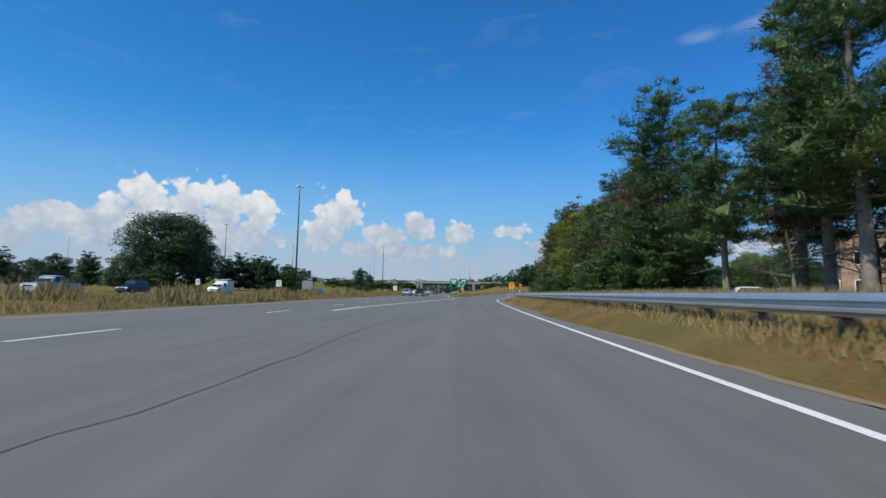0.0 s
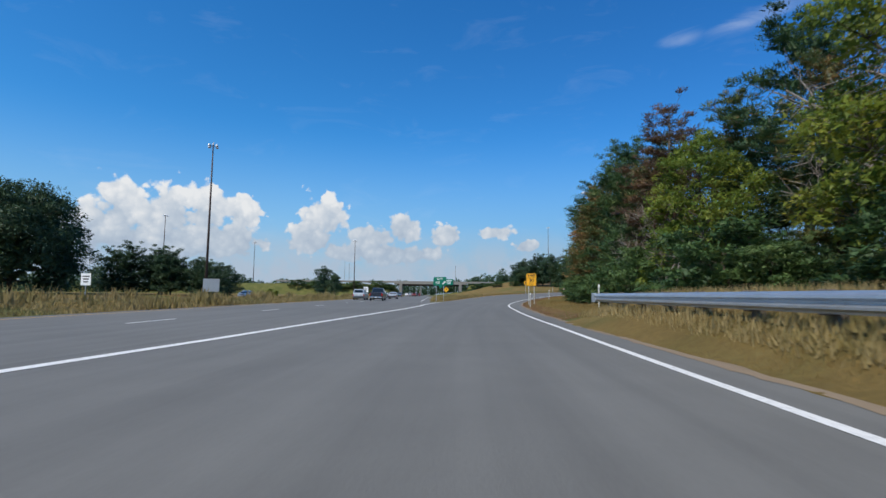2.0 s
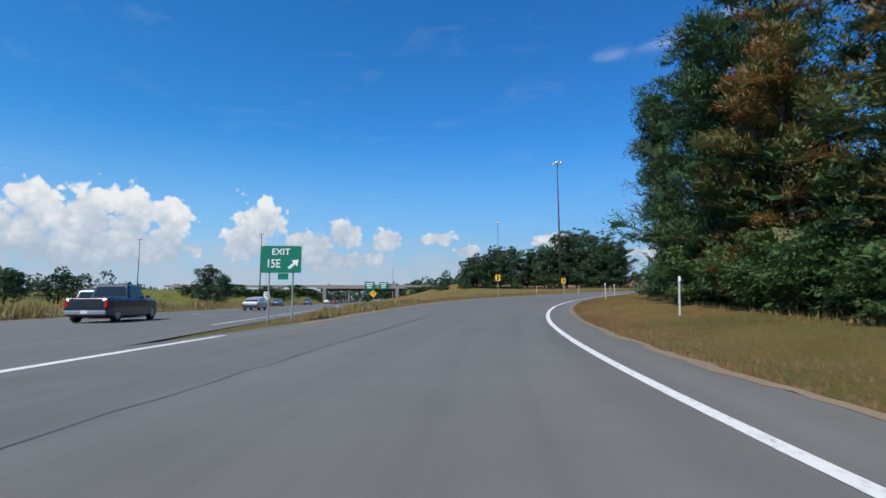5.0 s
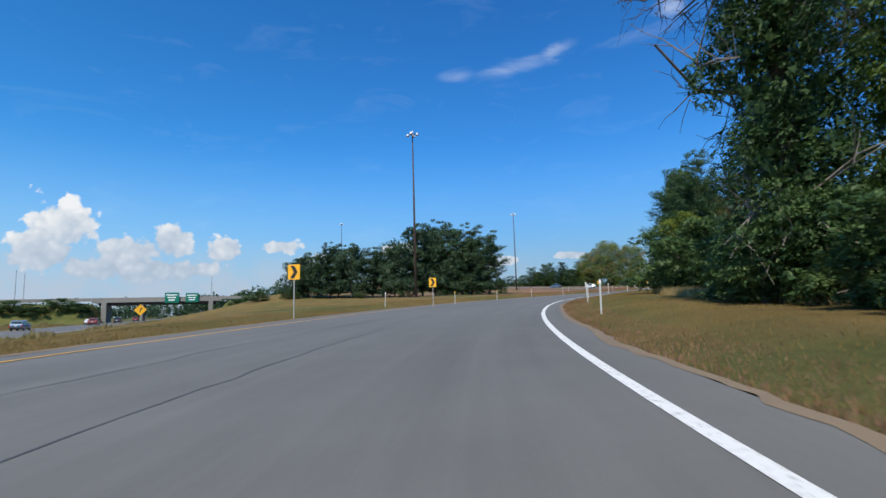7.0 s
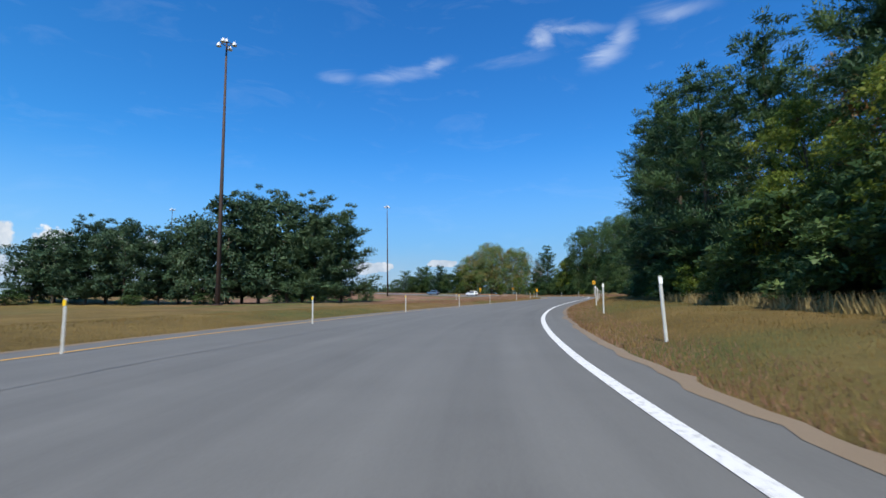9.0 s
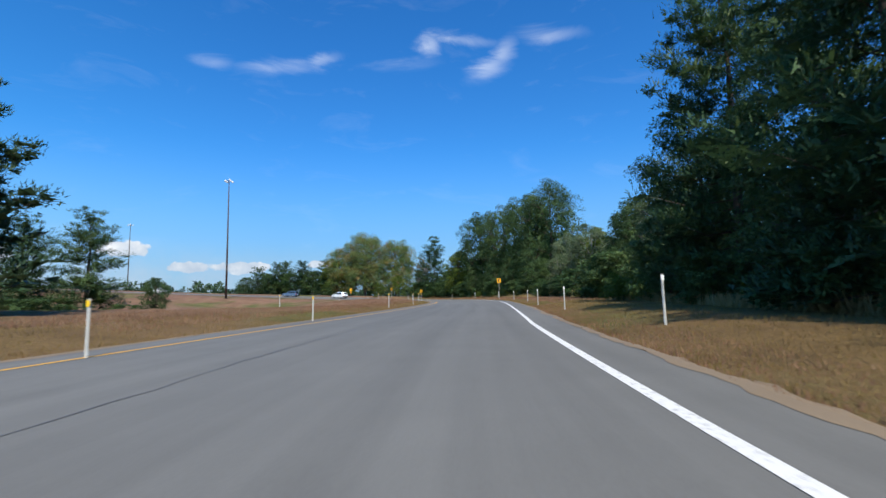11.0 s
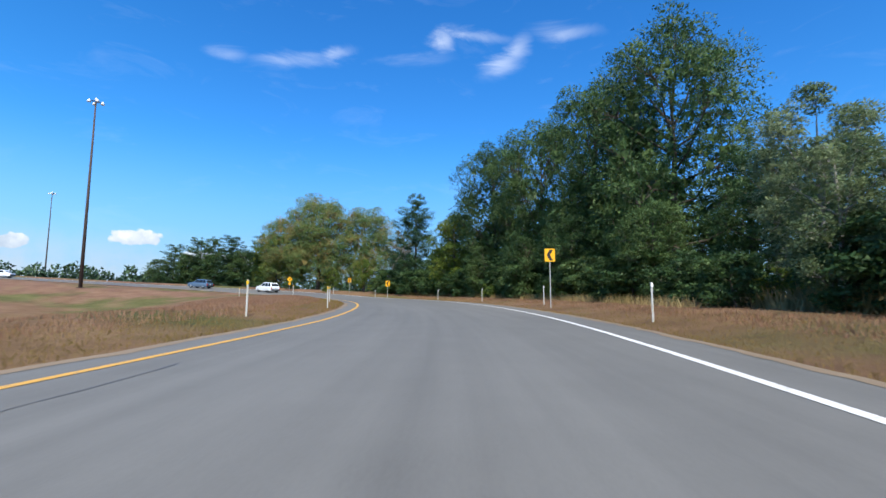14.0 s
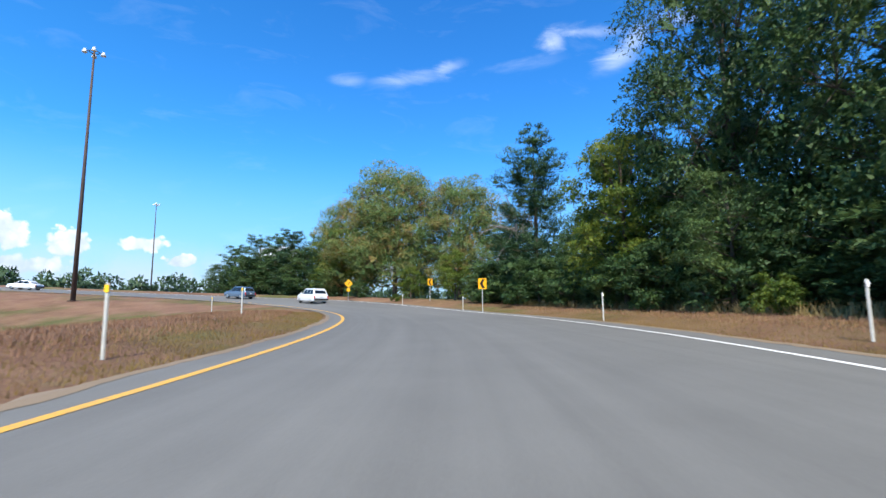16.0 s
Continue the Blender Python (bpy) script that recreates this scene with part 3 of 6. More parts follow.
def words(text, size, x, z, y, mat, parent, name="lettering", squeeze=1.0):
    """Raised sheeting letters, centred at x, z on the face of a sign."""
    cu = bpy.data.curves.new("letters", "FONT")
    cu.body, cu.size, cu.align_x, cu.align_y, cu.extrude, cu.offset = text, size, "CENTER", "CENTER", 0.002, size * 0.012
    tmp = bpy.data.objects.new("letters", cu)
    me = bpy.data.meshes.new_from_object(tmp)
    bpy.data.objects.remove(tmp)
    me.transform(pose(x, y, z, 90) @ Matrix.Diagonal((squeeze, 1, 1, 1)))
    me.materials.clear()
    me.materials.append(mat)
    ob = new(name, me)
    ob.parent = parent
    return ob


def thing(name, label, category, m, group="", kind=""):
    ob = new(name)
    ob.empty_display_size = 0.3
    ob.matrix_basis = m
    return tagged(ob, label, category, group, kind)


def at_ground(x, y, rz=0.0, dz=0.0):
    return pose(x, y, float(lay(x, y)[0]) + dz, 0, 0, rz)


def facing(x, y):
    """Turn about z so that a sign's face looks back along the ramp."""
    s, _ = to_ramp(x, y)
    return -float(np.interp(s[0], *zip(*BEND)))


# ---------------------------------------------------------------- guard rail
def guard_rail():
    rail = thing("guard_rail", "galvanised steel W-beam guard rail on timber posts beside the ramp", "guard rail", pose(0, 0, 0))
    prof = [(0.0, 0.0), (0.012, 0.03), (0.075, 0.065), (0.08, 0.10), (0.012, 0.135), (0.012, 0.175), (0.08, 0.21), (0.075, 0.245), (0.012, 0.28), (0.0, 0.31)]
    off = lambda s: 4.85
    joints = list(np.arange(-58, 62, 7.62)) + [61.3]
    for k, (a, b) in enumerate(zip(joints, joints[1:])):
        bm = bmesh.new()
        rows = []
        for s in np.linspace(a, b + (0.12 if b < 61 else 0), 6):
            x0, y0 = on_ramp(s, off(s))
            nx, ny = np.interp(s, AS, ANX), np.interp(s, AS, ANY)
            lap = 0.004 * (k % 2)
            row = []
            for thick in (0, 0.006):
                row.append([bm.verts.new((x0 - nx * (d + lap - thick), y0 - ny * (d + lap - thick), 0.775 + z)) for d, z in prof])
            rows.append(row)
        for r0, r1 in zip(rows, rows[1:]):
            for i in range(len(prof) - 1):
                bm.faces.new((r0[0][i], r0[0][i + 1], r1[0][i + 1], r1[0][i]))
                bm.faces.new((r0[1][i], r1[1][i], r1[1][i + 1], r0[1][i + 1]))
            for i in (0, len(prof) - 1):
                bm.faces.new((r0[0][i], r1[0][i], r1[1][i], r0[1][i]))
        part("beam", bm, M_GALV, rail, smooth_shade=False)
    post_me = block_me = None
    for s in np.arange(-56, 61, 1.905):
        x, y = on_ramp(s, off(s) + 0.22)
        rz = -float(np.interp(s, *zip(*BEND)))
        if post_me is None:
            p = part("post", box(0.15, 0.2, 1.3, (0.0, 0, 0.35), 0.012), M_POST, rail)
            c = part("block", box(0.15, 0.2, 0.36, (-0.135, 0, 0), 0.01), M_POST, rail)
            post_me, block_me = p.data, c.data
        else:
            p, c = new("post", post_me), new("block", block_me)
            p.parent = c.parent = rail
        p.matrix_basis = pose(float(x), float(y), 0.05, 0, 0, rz)
        c.matrix_basis = pose(float(x), float(y), 0.93, 0, 0, rz)
    # rounded end wing
    x0, y0 = on_ramp(61.3, off(61.3))
    x1, y1 = on_ramp(61.75, off(61.3) - 0.02)
    bm = box(0.10, 0.5, 0.36, (0, 0, 0), 0.04, 3)
    e = part("end_wing", bm, M_GALV, rail, "flared end piece of galvanised steel")
    e.matrix_basis = pose(float(x0 + x1) / 2 - 0.03, float(y0 + y1) / 2, 0.93, 0, 0, -5)


guard_rail()


# ---------------------------------------------------------------- delineators, chevrons and signs
def delineator(x, y, amber=False, h=1.25, lean=0.0, grp="roadside marker posts"):
    d = thing("delineator_post", ("weathered white roadside marker post with an amber reflector" if amber else "weathered white roadside marker post with a white reflector"), "marker post",
              at_ground(x, y, facing(x, y), -0.05) @ pose(0, 0, 0, lean, lean * 1.5, 0), grp)
    bm = bmesh.new()
    prof = [(-0.033, 0.012), (-0.019, -0.012), (0.019, -0.012), (0.033, 0.012), (0.019, 0.0), (-0.019, 0.0)]
    lo = [bm.verts.new((a, b, 0)) for a, b in prof]
    hi = [bm.verts.new((a, b, h)) for a, b in prof]
    for i in range(6):
        bm.faces.new((lo[i], lo[(i + 1) % 6], hi[(i + 1) % 6], hi[i]))
    bm.faces.new(hi)
    bm.faces.new(lo[::-1])
    part("stake", bm, M_DELIN, d)
    part("reflector", plate(round_rect(0.07, 0.12, 0.012, 0, h - 0.09), 0.006, -0.022), M_REFY if amber else M_REFL, d, "amber reflector" if amber else "white reflector")
    return d


for x, y, ln in [(9.6, 62.6, 0), (10.6, 82.0, 0), (17.3, 103.5, 1), (22.5, 123.9, 0), (28.1, 135.8, 0.5), (35.2, 145.9, -2), (42.9, 156.0, -1), (51.0, 163.4, 1),
                 (59.4, 170.2, 0), (103.5, 202.6, 0.6), (114.7, 211.6, 0), (127.0, 222.6, 0),
                 (135.3, 233.9, 0), (140.6, 244.2, 0), (146.5, 262.0, 0), (148.5, 275.0, 0)]:
    delineator(*(swing(x, y) if y > 110 else (x, y)), lean=ln)
for x, y in [(76.8, 173.6), (88.2, 180.9), (98.6, 187.4)]:
    delineator(x, y)
for x, y, ln in [(34.0, 163.4, 0), (41.6, 170.0, 0), (51.0, 178.5, 0), (61.0, 186.0, 0), (71.0, 193.5, 1), (81.3, 213.5, 0), (85.9, 204.8, 0), (96.6, 212.6, 0), (107.2, 222.0, 0.5),
                 (115.6, 229.5, 0), (123.2, 240.1, 0), (128.3, 254.0, 0), (129.6, 269.0, 0)]:
    delineator(*swing(x, y), amber=True, lean=ln)
delineator(*swing(26.4, 159.0), h=1.2, lean=3)


def chevron_sign(x, y, right, bottom, w=0.60, h=0.74, turn=0.0):
    c = thing("chevron_sign", "yellow chevron curve sign with a black arrow on a steel post", "road sign", at_ground(x, y, facing(x, y) + turn), "chevron signs")
    part("post", tube([(0, 0.03, -0.15), (0, 0.03, bottom + h * 0.9)], [0.03, 0.03], 6), M_STEEL, c)
    z = bottom + h / 2
    p = part("panel", plate(round_rect(w, h, 0.04, 0, z), 0.006), M_SIGNY, c, "yellow reflective panel")
    q = 1 if right else -1
    a, b, k = 0.19 * w / 0.6, 0.31 * h / 0.74, 0.2 * w / 0.6
    out = [(-q * a, z + b), (-q * a + q * k, z + b), (q * a, z), (-q * a + q * k, z - b), (-q * a, z - b), (q * (a - k), z)]
    part("chevron", plate(out, 0.002, -0.004), M_BLACK, p, "black chevron")
    bm = bmesh.new()
    for zz in (z + h * 0.35, z - h * 0.35):
        t = bmesh.ops.create_cone(bm, segments=8, radius1=0.012, radius2=0.012, depth=0.01)
        bmesh.ops.rotate(bm, verts=t["verts"], cent=(0, 0, 0), matrix=Matrix.Rotation(radians(90), 3, "X"))
        bmesh.ops.translate(bm, verts=t["verts"], vec=(0, -0.005, zz))
    part("bolts", bm, M_GALV, p)
    return c


chevron_sign(*swing(18.8, 146.9), True, 1.88, turn=6)
chevron_sign(*swing(30.6, 159.8), True, 1.62, turn=2)
chevron_sign(*swing(124.2, 220.5), False, 2.6)
chevron_sign(*swing(144.6, 257.2), False, 1.72)
chevron_sign(*swing(152.5, 276.0), False, 1.7)


def ramp_sign():
    r = thing("ramp_speed_sign", "yellow ramp speed sign on two pale posts in grass", "road sign", at_ground(12.4, 90.3, -9))
    w, h, zb = 0.95, 1.22, 1.86
    for k in (-0.25, 0.27):
        part("post", tube([(k, 0.04, -0.2), (k, 0.04, zb + h * 0.95)], [0.035, 0.035], 8), M_DELIN, r)
    p = part("panel", plate(round_rect(w, h, 0.05, 0, zb + h / 2), 0.006), M_SIGNY, r)
    for z0, z1 in ((zb + 0.02, zb + h * 0.66), (zb + h * 0.685, zb + h - 0.02)):
        bm = bmesh.new()
        o = round_rect(w - 0.05, z1 - z0, 0.04, 0, (z0 + z1) / 2)
        i = round_rect(w - 0.085, z1 - z0 - 0.035, 0.03, 0, (z0 + z1) / 2)
        vo, vi = [bm.verts.new((a, -0.003, b)) for a, b in o], [bm.verts.new((a, -0.003, b)) for a, b in i]
        for k in range(len(o)):
            bm.faces.new((vo[k], vo[(k + 1) % len(o)], vi[(k + 1) % len(o)], vi[k]))
        part("border", bm, M_BLACK, p)
    words("RAMP", 0.30, 0, zb + h * 0.83, -0.006, M_BLACK, p)
    words("30", 0.50, 0, zb + h * 0.42, -0.006, M_BLACK, p)
    words("M.P.H.", 0.17, 0.02, zb + h * 0.14, -0.006, M_BLACK, p)


def exit_sign():
    r = thing("exit_sign", "green exit gore sign with white letters on steel posts", "road sign", at_ground(3.9, 112.5, -3))
    w, h, zb = 1.78, 1.22, 2.2
    for k in (-0.52, 0.52):
        part("post", tube([(k, 0.05, -0.2), (k, 0.05, zb + h * 0.95)], [0.04, 0.04], 8), M_GALV, r)
    p = part("panel", plate(round_rect(w, h, 0.07, 0, zb + h / 2), 0.006), M_SIGNG, r)
    words("EXIT", 0.40, -0.02, zb + h * 0.77, -0.006, M_SIGNW, p)
    words("15E", 0.53, -0.35, zb + h * 0.33, -0.006, M_SIGNW, p, squeeze=0.8)
    a = Matrix.Rotation(radians(42), 2)
    out = [(-0.24, 0.05), (0.03, 0.05), (0.03, 0.15), (0.24, 0.0), (0.03, -0.15), (0.03, -0.05), (-0.24, -0.05)]
    out = [1.25 * (a @ Vector(q)) + Vector((0.55, zb + h * 0.33)) for q in out]
    part("arrow", plate([tuple(q) for q in out], 0.002, -0.005), M_SIGNW, p, "white slanting arrow")
    part("number_plate", plate(round_rect(0.46, 0.28, 0.03, 0.1, zb - 0.16), 0.006), M_SIGNG, r, "small green plate")


def diamond_sign(x, y, zc, w, turn, label, plaque=True):
    d = thing("warning_sign", label, "road sign", at_ground(x, y, turn), "diamond warning signs")
    z = zc
    part("post", tube([(0, 0.03, -0.2), (0, 0.03, z + w * 0.4)], [0.03, 0.03], 6), M_GALV, d)
    r = w / math.sqrt(2)
    q = Matrix.Rotation(radians(45), 2)
    out = [tuple(q @ Vector(v) + Vector((0, z))) for v in round_rect(w / 1.06, w / 1.06, 0.05)]
    p = part("panel", plate(out, 0.006), M_SIGNY, d)
    arrow = [(-0.06, -0.25), (0.03, -0.25), (0.03, -0.05), (0.14, 0.08), (0.2, 0.02), (0.2, 0.26), (-0.04, 0.26), (0.04, 0.17), (-0.06, 0.04)]
    part("arrow", plate([(a * w, z + b * w) for a, b in arrow], 0.002, -0.004), M_BLACK, p, "black arrow")
    if plaque:
        part("plaque", plate(round_rect(0.42, 0.42, 0.03, 0, z - r - 0.22), 0.006), M_SIGNY, d, "yellow advisory plaque")


ramp_sign()
exit_sign()
diamond_sign(*swing(148.6, 288.8), 2.3, 0.8, -14, "yellow diamond warning sign above a small plaque in the trees")
diamond_sign(8.5, 224.0, 2.4, 1.5, -4, "yellow diamond warning sign beside the main road", False)


def sign_back(x, y, w, h, top, rz, mat=None):
    d = thing("large_sign", "grey back of a large road sign on two posts", "road sign", at_ground(x, y, rz))
    for k in (-0.32, 0.32):
        part("post", tube([(k * w, 0.06, -0.2), (k * w, 0.06, top - 0.1)], [0.07, 0.07], 8), M_GALV, d)
    n = 3
    for i in range(n):
        part("board", box(w / n - 0.015, 0.05, h, (w * ((i + 0.5) / n - 0.5), 0, top - h / 2), 0.008), M_ALU, d)
    for zz in (0.25, 0.75):
        part("stiffener", box(w * 0.96, 0.05, 0.07, (0, -0.052, top - h * zz), 0.006), M_ALU, d)


sign_back(-34.6, 127.2, 2.6, 2.2, 3.4, 12)


def small_sign(x, y, w, h, top, rz, mat, label):
    d = thing("small_sign", label, "road sign", at_ground(x, y, rz), "small roadside signs")
    part("post", tube([(0, 0.04, -0.2), (0, 0.04, top - 0.1)], [0.035, 0.035], 6), M_GALV, d)
    p = part("panel", plate(round_rect(w, h, 0.04, 0, top - h / 2), 0.006), mat, d)
    for k in range(3):
        part("bar", plate(round_rect(w * (0.7 - 0.12 * k), h * 0.1, 0.01, 0, top - h * (0.25 + 0.23 * k)), 0.002, -0.004), M_BLACK, p)


small_sign(-29.0, 88.0, 0.9, 1.1, 2.3, 0, M_SIGNW, "small white roadside sign on a post in the median")
small_sign(-24.0, 250.0, 1.9, 2.2, 3.6, -4, M_SIGNW, "white roadside sign on a post by the main road")
small_sign(-30.5, 62.0, 0.5, 0.7, 1.9, 10, M_SIGNW, "small white roadside sign on a post in the median")
small_sign(14.2, 34.0, 0.24, 0.32, 2.0, 0, M_SIGNW, "little white plate on a post behind the guard rail")


# ---------------------------------------------------------------- high light masts
def mast_proto():
    m = thing("high_mast_light", "tall brown steel light mast with a crown of lamps", "light mast", pose(0, 0, 0), "high light masts")
    h = 30.0
    part("shaft", tube([(0, 0, -0.3), (0, 0, h * 0.5), (0, 0, h)], [0.29, 0.2, 0.11], 12), M_MAST, m, smooth_shade=True)
    part("base_plate", box(0.9, 0.9, 0.12, (0, 0, 0.06), 0.02), M_MAST, m)
    ring = bmesh.new()
    n = 16
    for k in range(n):
        a0, a1 = 2 * math.pi * k / n, 2 * math.pi * (k + 1) / n
        q = tube([(0.55 * math.cos(a0), 0.55 * math.sin(a0), h - 0.25), (0.55 * math.cos(a1), 0.55 * math.sin(a1), h - 0.25)], [0.05, 0.05], 6)
        me = bpy.data.meshes.new("tmp")
        q.to_mesh(me)
        q.free()
        ring.from_mesh(me)
        bpy.data.meshes.remove(me)
    part("ring", ring, M_MAST, m)
    part("cap", tube([(0, 0, h - 0.1), (0, 0, h + 0.25), (0, 0, h + 0.42)], [0.2, 0.17, 0.05], 10), M_LAMP, m)
    for k in range(4):
        a = math.pi / 4 + math.pi / 2 * k
        x, y = math.cos(a), math.sin(a)
        part("arm", tube([(0.5 * x, 0.5 * y, h - 0.25), (0.95 * x, 0.95 * y, h - 0.2)], [0.04, 0.04], 6), M_MAST, m)
        lamp = part("lamp", tube([(x, y, h - 0.05), (x, y, h - 0.2), (x, y, h - 0.5), (x, y, h - 0.55)], [0.1, 0.2, 0.32, 0.3], 10), M_LAMP, m, "white lamp housing", True)
    return m


mast = mast_proto()
MASTS = [(-42.1, 142.1, 31.4, 20), (-121.8, 276.1, 36.0, 0), (-36.1, 297.1, 27.6, 10), (-111.1, 365.5, 32.9, 30), (46.9, 214.9, 33.0, 5), (120.3, 305.7, 30.4, 40), (62.0, 392.0, 34.6, 0), (138.0, 444.0, 35.5, 15)]
for k, (x, y, top, rz) in enumerate(MASTS):
    if x > 0:
        x, y = swing(x, y)
        top += float(climb(to_ramp(x, y)[0])[0])
    z = float(lay(x, y)[0])
    m = pose(x, y, z, 0, 0, rz) @ Matrix.Diagonal((1, 1, (top - z) / 30.3, 1))
    if k:
        copy_thing(mast, m)
    else:
        mast.matrix_basis = m


def thin_pole(x, y, h):
    p = thing("slender_pole", "slender grey pole standing far off in the haze", "pole", at_ground(x, y), "slender far poles")
    part("shaft", tube([(0, 0, -0.3), (0, 0, h)], [0.2, 0.12], 6), M_ALU, p)


for x, y, h in [(-250, 330, 34), (22, 420, 20), (-62, 420, 26), (-58, 417, 24)]:
    thin_pole(x, y, h)


# ---------------------------------------------------------------- crossing bridge
def bridge():
    b = thing("overpass_bridge", "concrete and steel road bridge crossing the main road", "bridge", pose(15.0, 0, 1.4))
    y0, y1 = 344.0, 354.0
    deck = part("deck", box(44, y1 - y0, 0.9, (-12, (y0 + y1) / 2, 6.25), 0.03), M_CONCRETE, b)
    for y in (y0 + 0.2, y1 - 0.2):
        part("parapet", box(150, 0.35, 0.9, (-30, y, 7.15), 0.03), M_CONCRETE, b)
    for k in range(5):
        part("girder", box(40, 0.45, 1.0, (-12, y0 + 1.0 + k * 2.0, 5.3), 0.02), M_MAST, b)
    for x in (-30.0, 6.0):
        part("abutment", box(1.6, y1 - y0 + 2, 7.6, (x, (y0 + y1) / 2, 2.0), 0.05), M_CONCRETE, b)
    for x in (-18.0,):
        for k in range(3):
            part("column", tube([(x, y0 + 1.5 + 3.5 * k, -1.6), (x, y0 + 1.5 + 3.5 * k, 4.3)], [0.5, 0.5], 12), M_CONCRETE, b)
        part("pier_cap", box(1.2, y1 - y0, 0.6, (x, (y0 + y1) / 2, 4.5), 0.04), M_CONCRETE, b)
    return b


bridge()


def guide_sign(x, y, w, h, zc):
    g = thing("guide_sign", "green overhead guide sign with white bars, on the bridge", "road sign", pose(x, y, 0), "overhead guide signs")
    p = part("panel", plate(round_rect(w, h, 0.2, 0, zc), 0.05), M_SIGNG, g)
    for k in range(3):
        part("bar", plate(round_rect(w * (0.75 - 0.15 * k), h * 0.12, 0.03, -0.1, zc + h * (0.27 - 0.25 * k)), 0.01, -0.015), M_SIGNW, p)
    for k in (-0.3, 0.3):
        part("bracket", box(0.12, 0.45, h * 0.9, (k * w, 0.27, zc)), M_GALV, g)


guide_sign(7.2, 343.5, 5.0, 4.0, 8.7)
guide_sign(14.2, 343.5, 4.6, 3.6, 8.6)


# ---------------------------------------------------------------- trees
def sprays(c, d, length, width, rng, curl=0.5, out=None):
    """Pointed leaf sprays: centre, direction, length, width and the crown's outward way at each."""
    n = len(c)
    d = d / np.maximum(np.linalg.norm(d, axis=1), 1e-6)[:, None]
    r = rng.normal(size=(n, 3)) * curl + np.array([0, 0, 1.0])
    side = np.cross(d, r)
    side /= np.maximum(np.linalg.norm(side, axis=1), 1e-6)[:, None]
    up = np.cross(side, d)
    if out is None:
        out = np.tile([0, 0, 1.0], (n, 1))
    out = out / np.maximum(np.linalg.norm(out, axis=1), 1e-6)[:, None]
    flip = np.where((up * out).sum(1) < 0, -1.0, 1.0)[:, None]
    side, up = side * flip, up * flip
    L, W = length[:, None], width[:, None]
    sk = rng.normal(0, 0.18, (n, 1))
    v = np.stack([c - d * L * 0.45 - side * W * (0.55 + sk), c + d * L * 0.55 - up * L * 0.05, c - d * L * (0.45 - sk) + side * W * 0.55], 1)
    a = np.cross(v[:, 1] - v[:, 0], v[:, 2] - v[:, 0])
    bad = (a * out).sum(1) < 0
    v[bad] = v[bad][:, ::-1]
    nr = up * 0.5 + out * 0.8 + rng.normal(0, 0.12, (n, 3))
    nr /= np.linalg.norm(nr, axis=1)[:, None]
    return v.reshape(-1, 3), np.arange(3 * n).reshape(n, 3), np.repeat(nr, 3, axis=0)


def crown_mesh(chunks):
    vs, fs, ns, k = [], [], [], 0
    for v, f, n in chunks:
        vs.append(v)
        fs.append(f + k)
        ns.append(n)
        k += len(v)
    return np.concatenate(vs), np.concatenate(fs), np.concatenate(ns)


def leaf_object(name, chunks, mat, parent=None):
    """Leaves as one mesh, shaded by the round of the crown as well as by each blade."""
    v, f, n = crown_mesh(chunks)
    ob = mesh_object(name, v, f, mat, parent, True)
    ob.data.normals_split_custom_set_from_vertices(n.tolist())
    return ob


def unit(rng, n):
    v = rng.normal(size=(n, 3))
    return v / np.linalg.norm(v, axis=1)[:, None]


def limbs_mesh(bars, sides=6):
    """Joins tapered bars (list of points, list of radii) to one mesh."""
    vs, fs, k = [], [], 0
    for pts, rad in bars:
        pts = np.asarray(pts, float)
        n = len(pts)
        d = np.gradient(pts, axis=0)
        d /= np.linalg.norm(d, axis=1)[:, None]
        ref = np.where(abs(d[:, 2:3]) > 0.9, [[1.0, 0, 0]], [[0, 0, 1.0]])
        a = np.cross(d, ref)
        a /= np.linalg.norm(a, axis=1)[:, None]
        b = np.cross(d, a)
        ang = np.linspace(0, 2 * math.pi, sides, endpoint=False)
        ring = pts[:, None] + np.asarray(rad)[:, None, None] * (np.cos(ang)[None, :, None] * a[:, None] + np.sin(ang)[None, :, None] * b[:, None])
        vs.append(ring.reshape(-1, 3))
        for i in range(n - 1):
            for j in range(sides):
                fs.append((k + i * sides + j, k + i * sides + (j + 1) % sides, k + (i + 1) * sides + (j + 1) % sides, k + (i + 1) * sides + j))
        k += n * sides
    return np.concatenate(vs), fs


def tree_thing(name, label, wood, leaf, mat_wood, mats_leaf, group="roadside trees"):
    """Unit-scale tree at the origin: trunk with limbs, and one or two crowns."""
    t = thing(name, label, "tree", pose(0, 0, -500), group)
    mesh_object("trunk", wood[0], wood[1], mat_wood, t, True)
    for part_name, chunk, mat in leaf:
        leaf_object(part_name, chunk, mat, t)
    return t


def leaf_pad(rng, c, r, n, leaf, ahead, droop=0.35, up_bias=0.7):
    """A spray-covered cushion: leaves lie on its upper and outer skin, so that its under side stays dark."""
    u = unit(rng, n)
    u[:, 2] = np.where((u[:, 2] < 0) & (rng.uniform(0, 1, n) < up_bias), -u[:, 2], u[:, 2])
    p = c + u * r * rng.uniform(0.62, 1.06, (n, 1))
    way = u * [1, 1, 0.6] + np.asarray(ahead) * 0.4 + rng.normal(0, 0.6, (n, 3)) - [0, 0, droop]
    ln = leaf * rng.uniform(0.55, 1.35, n)
    return sprays(p, way, ln, ln * rng.uniform(0.42, 0.72, n), rng, 0.8, u + np.asarray(ahead) * 0.15)


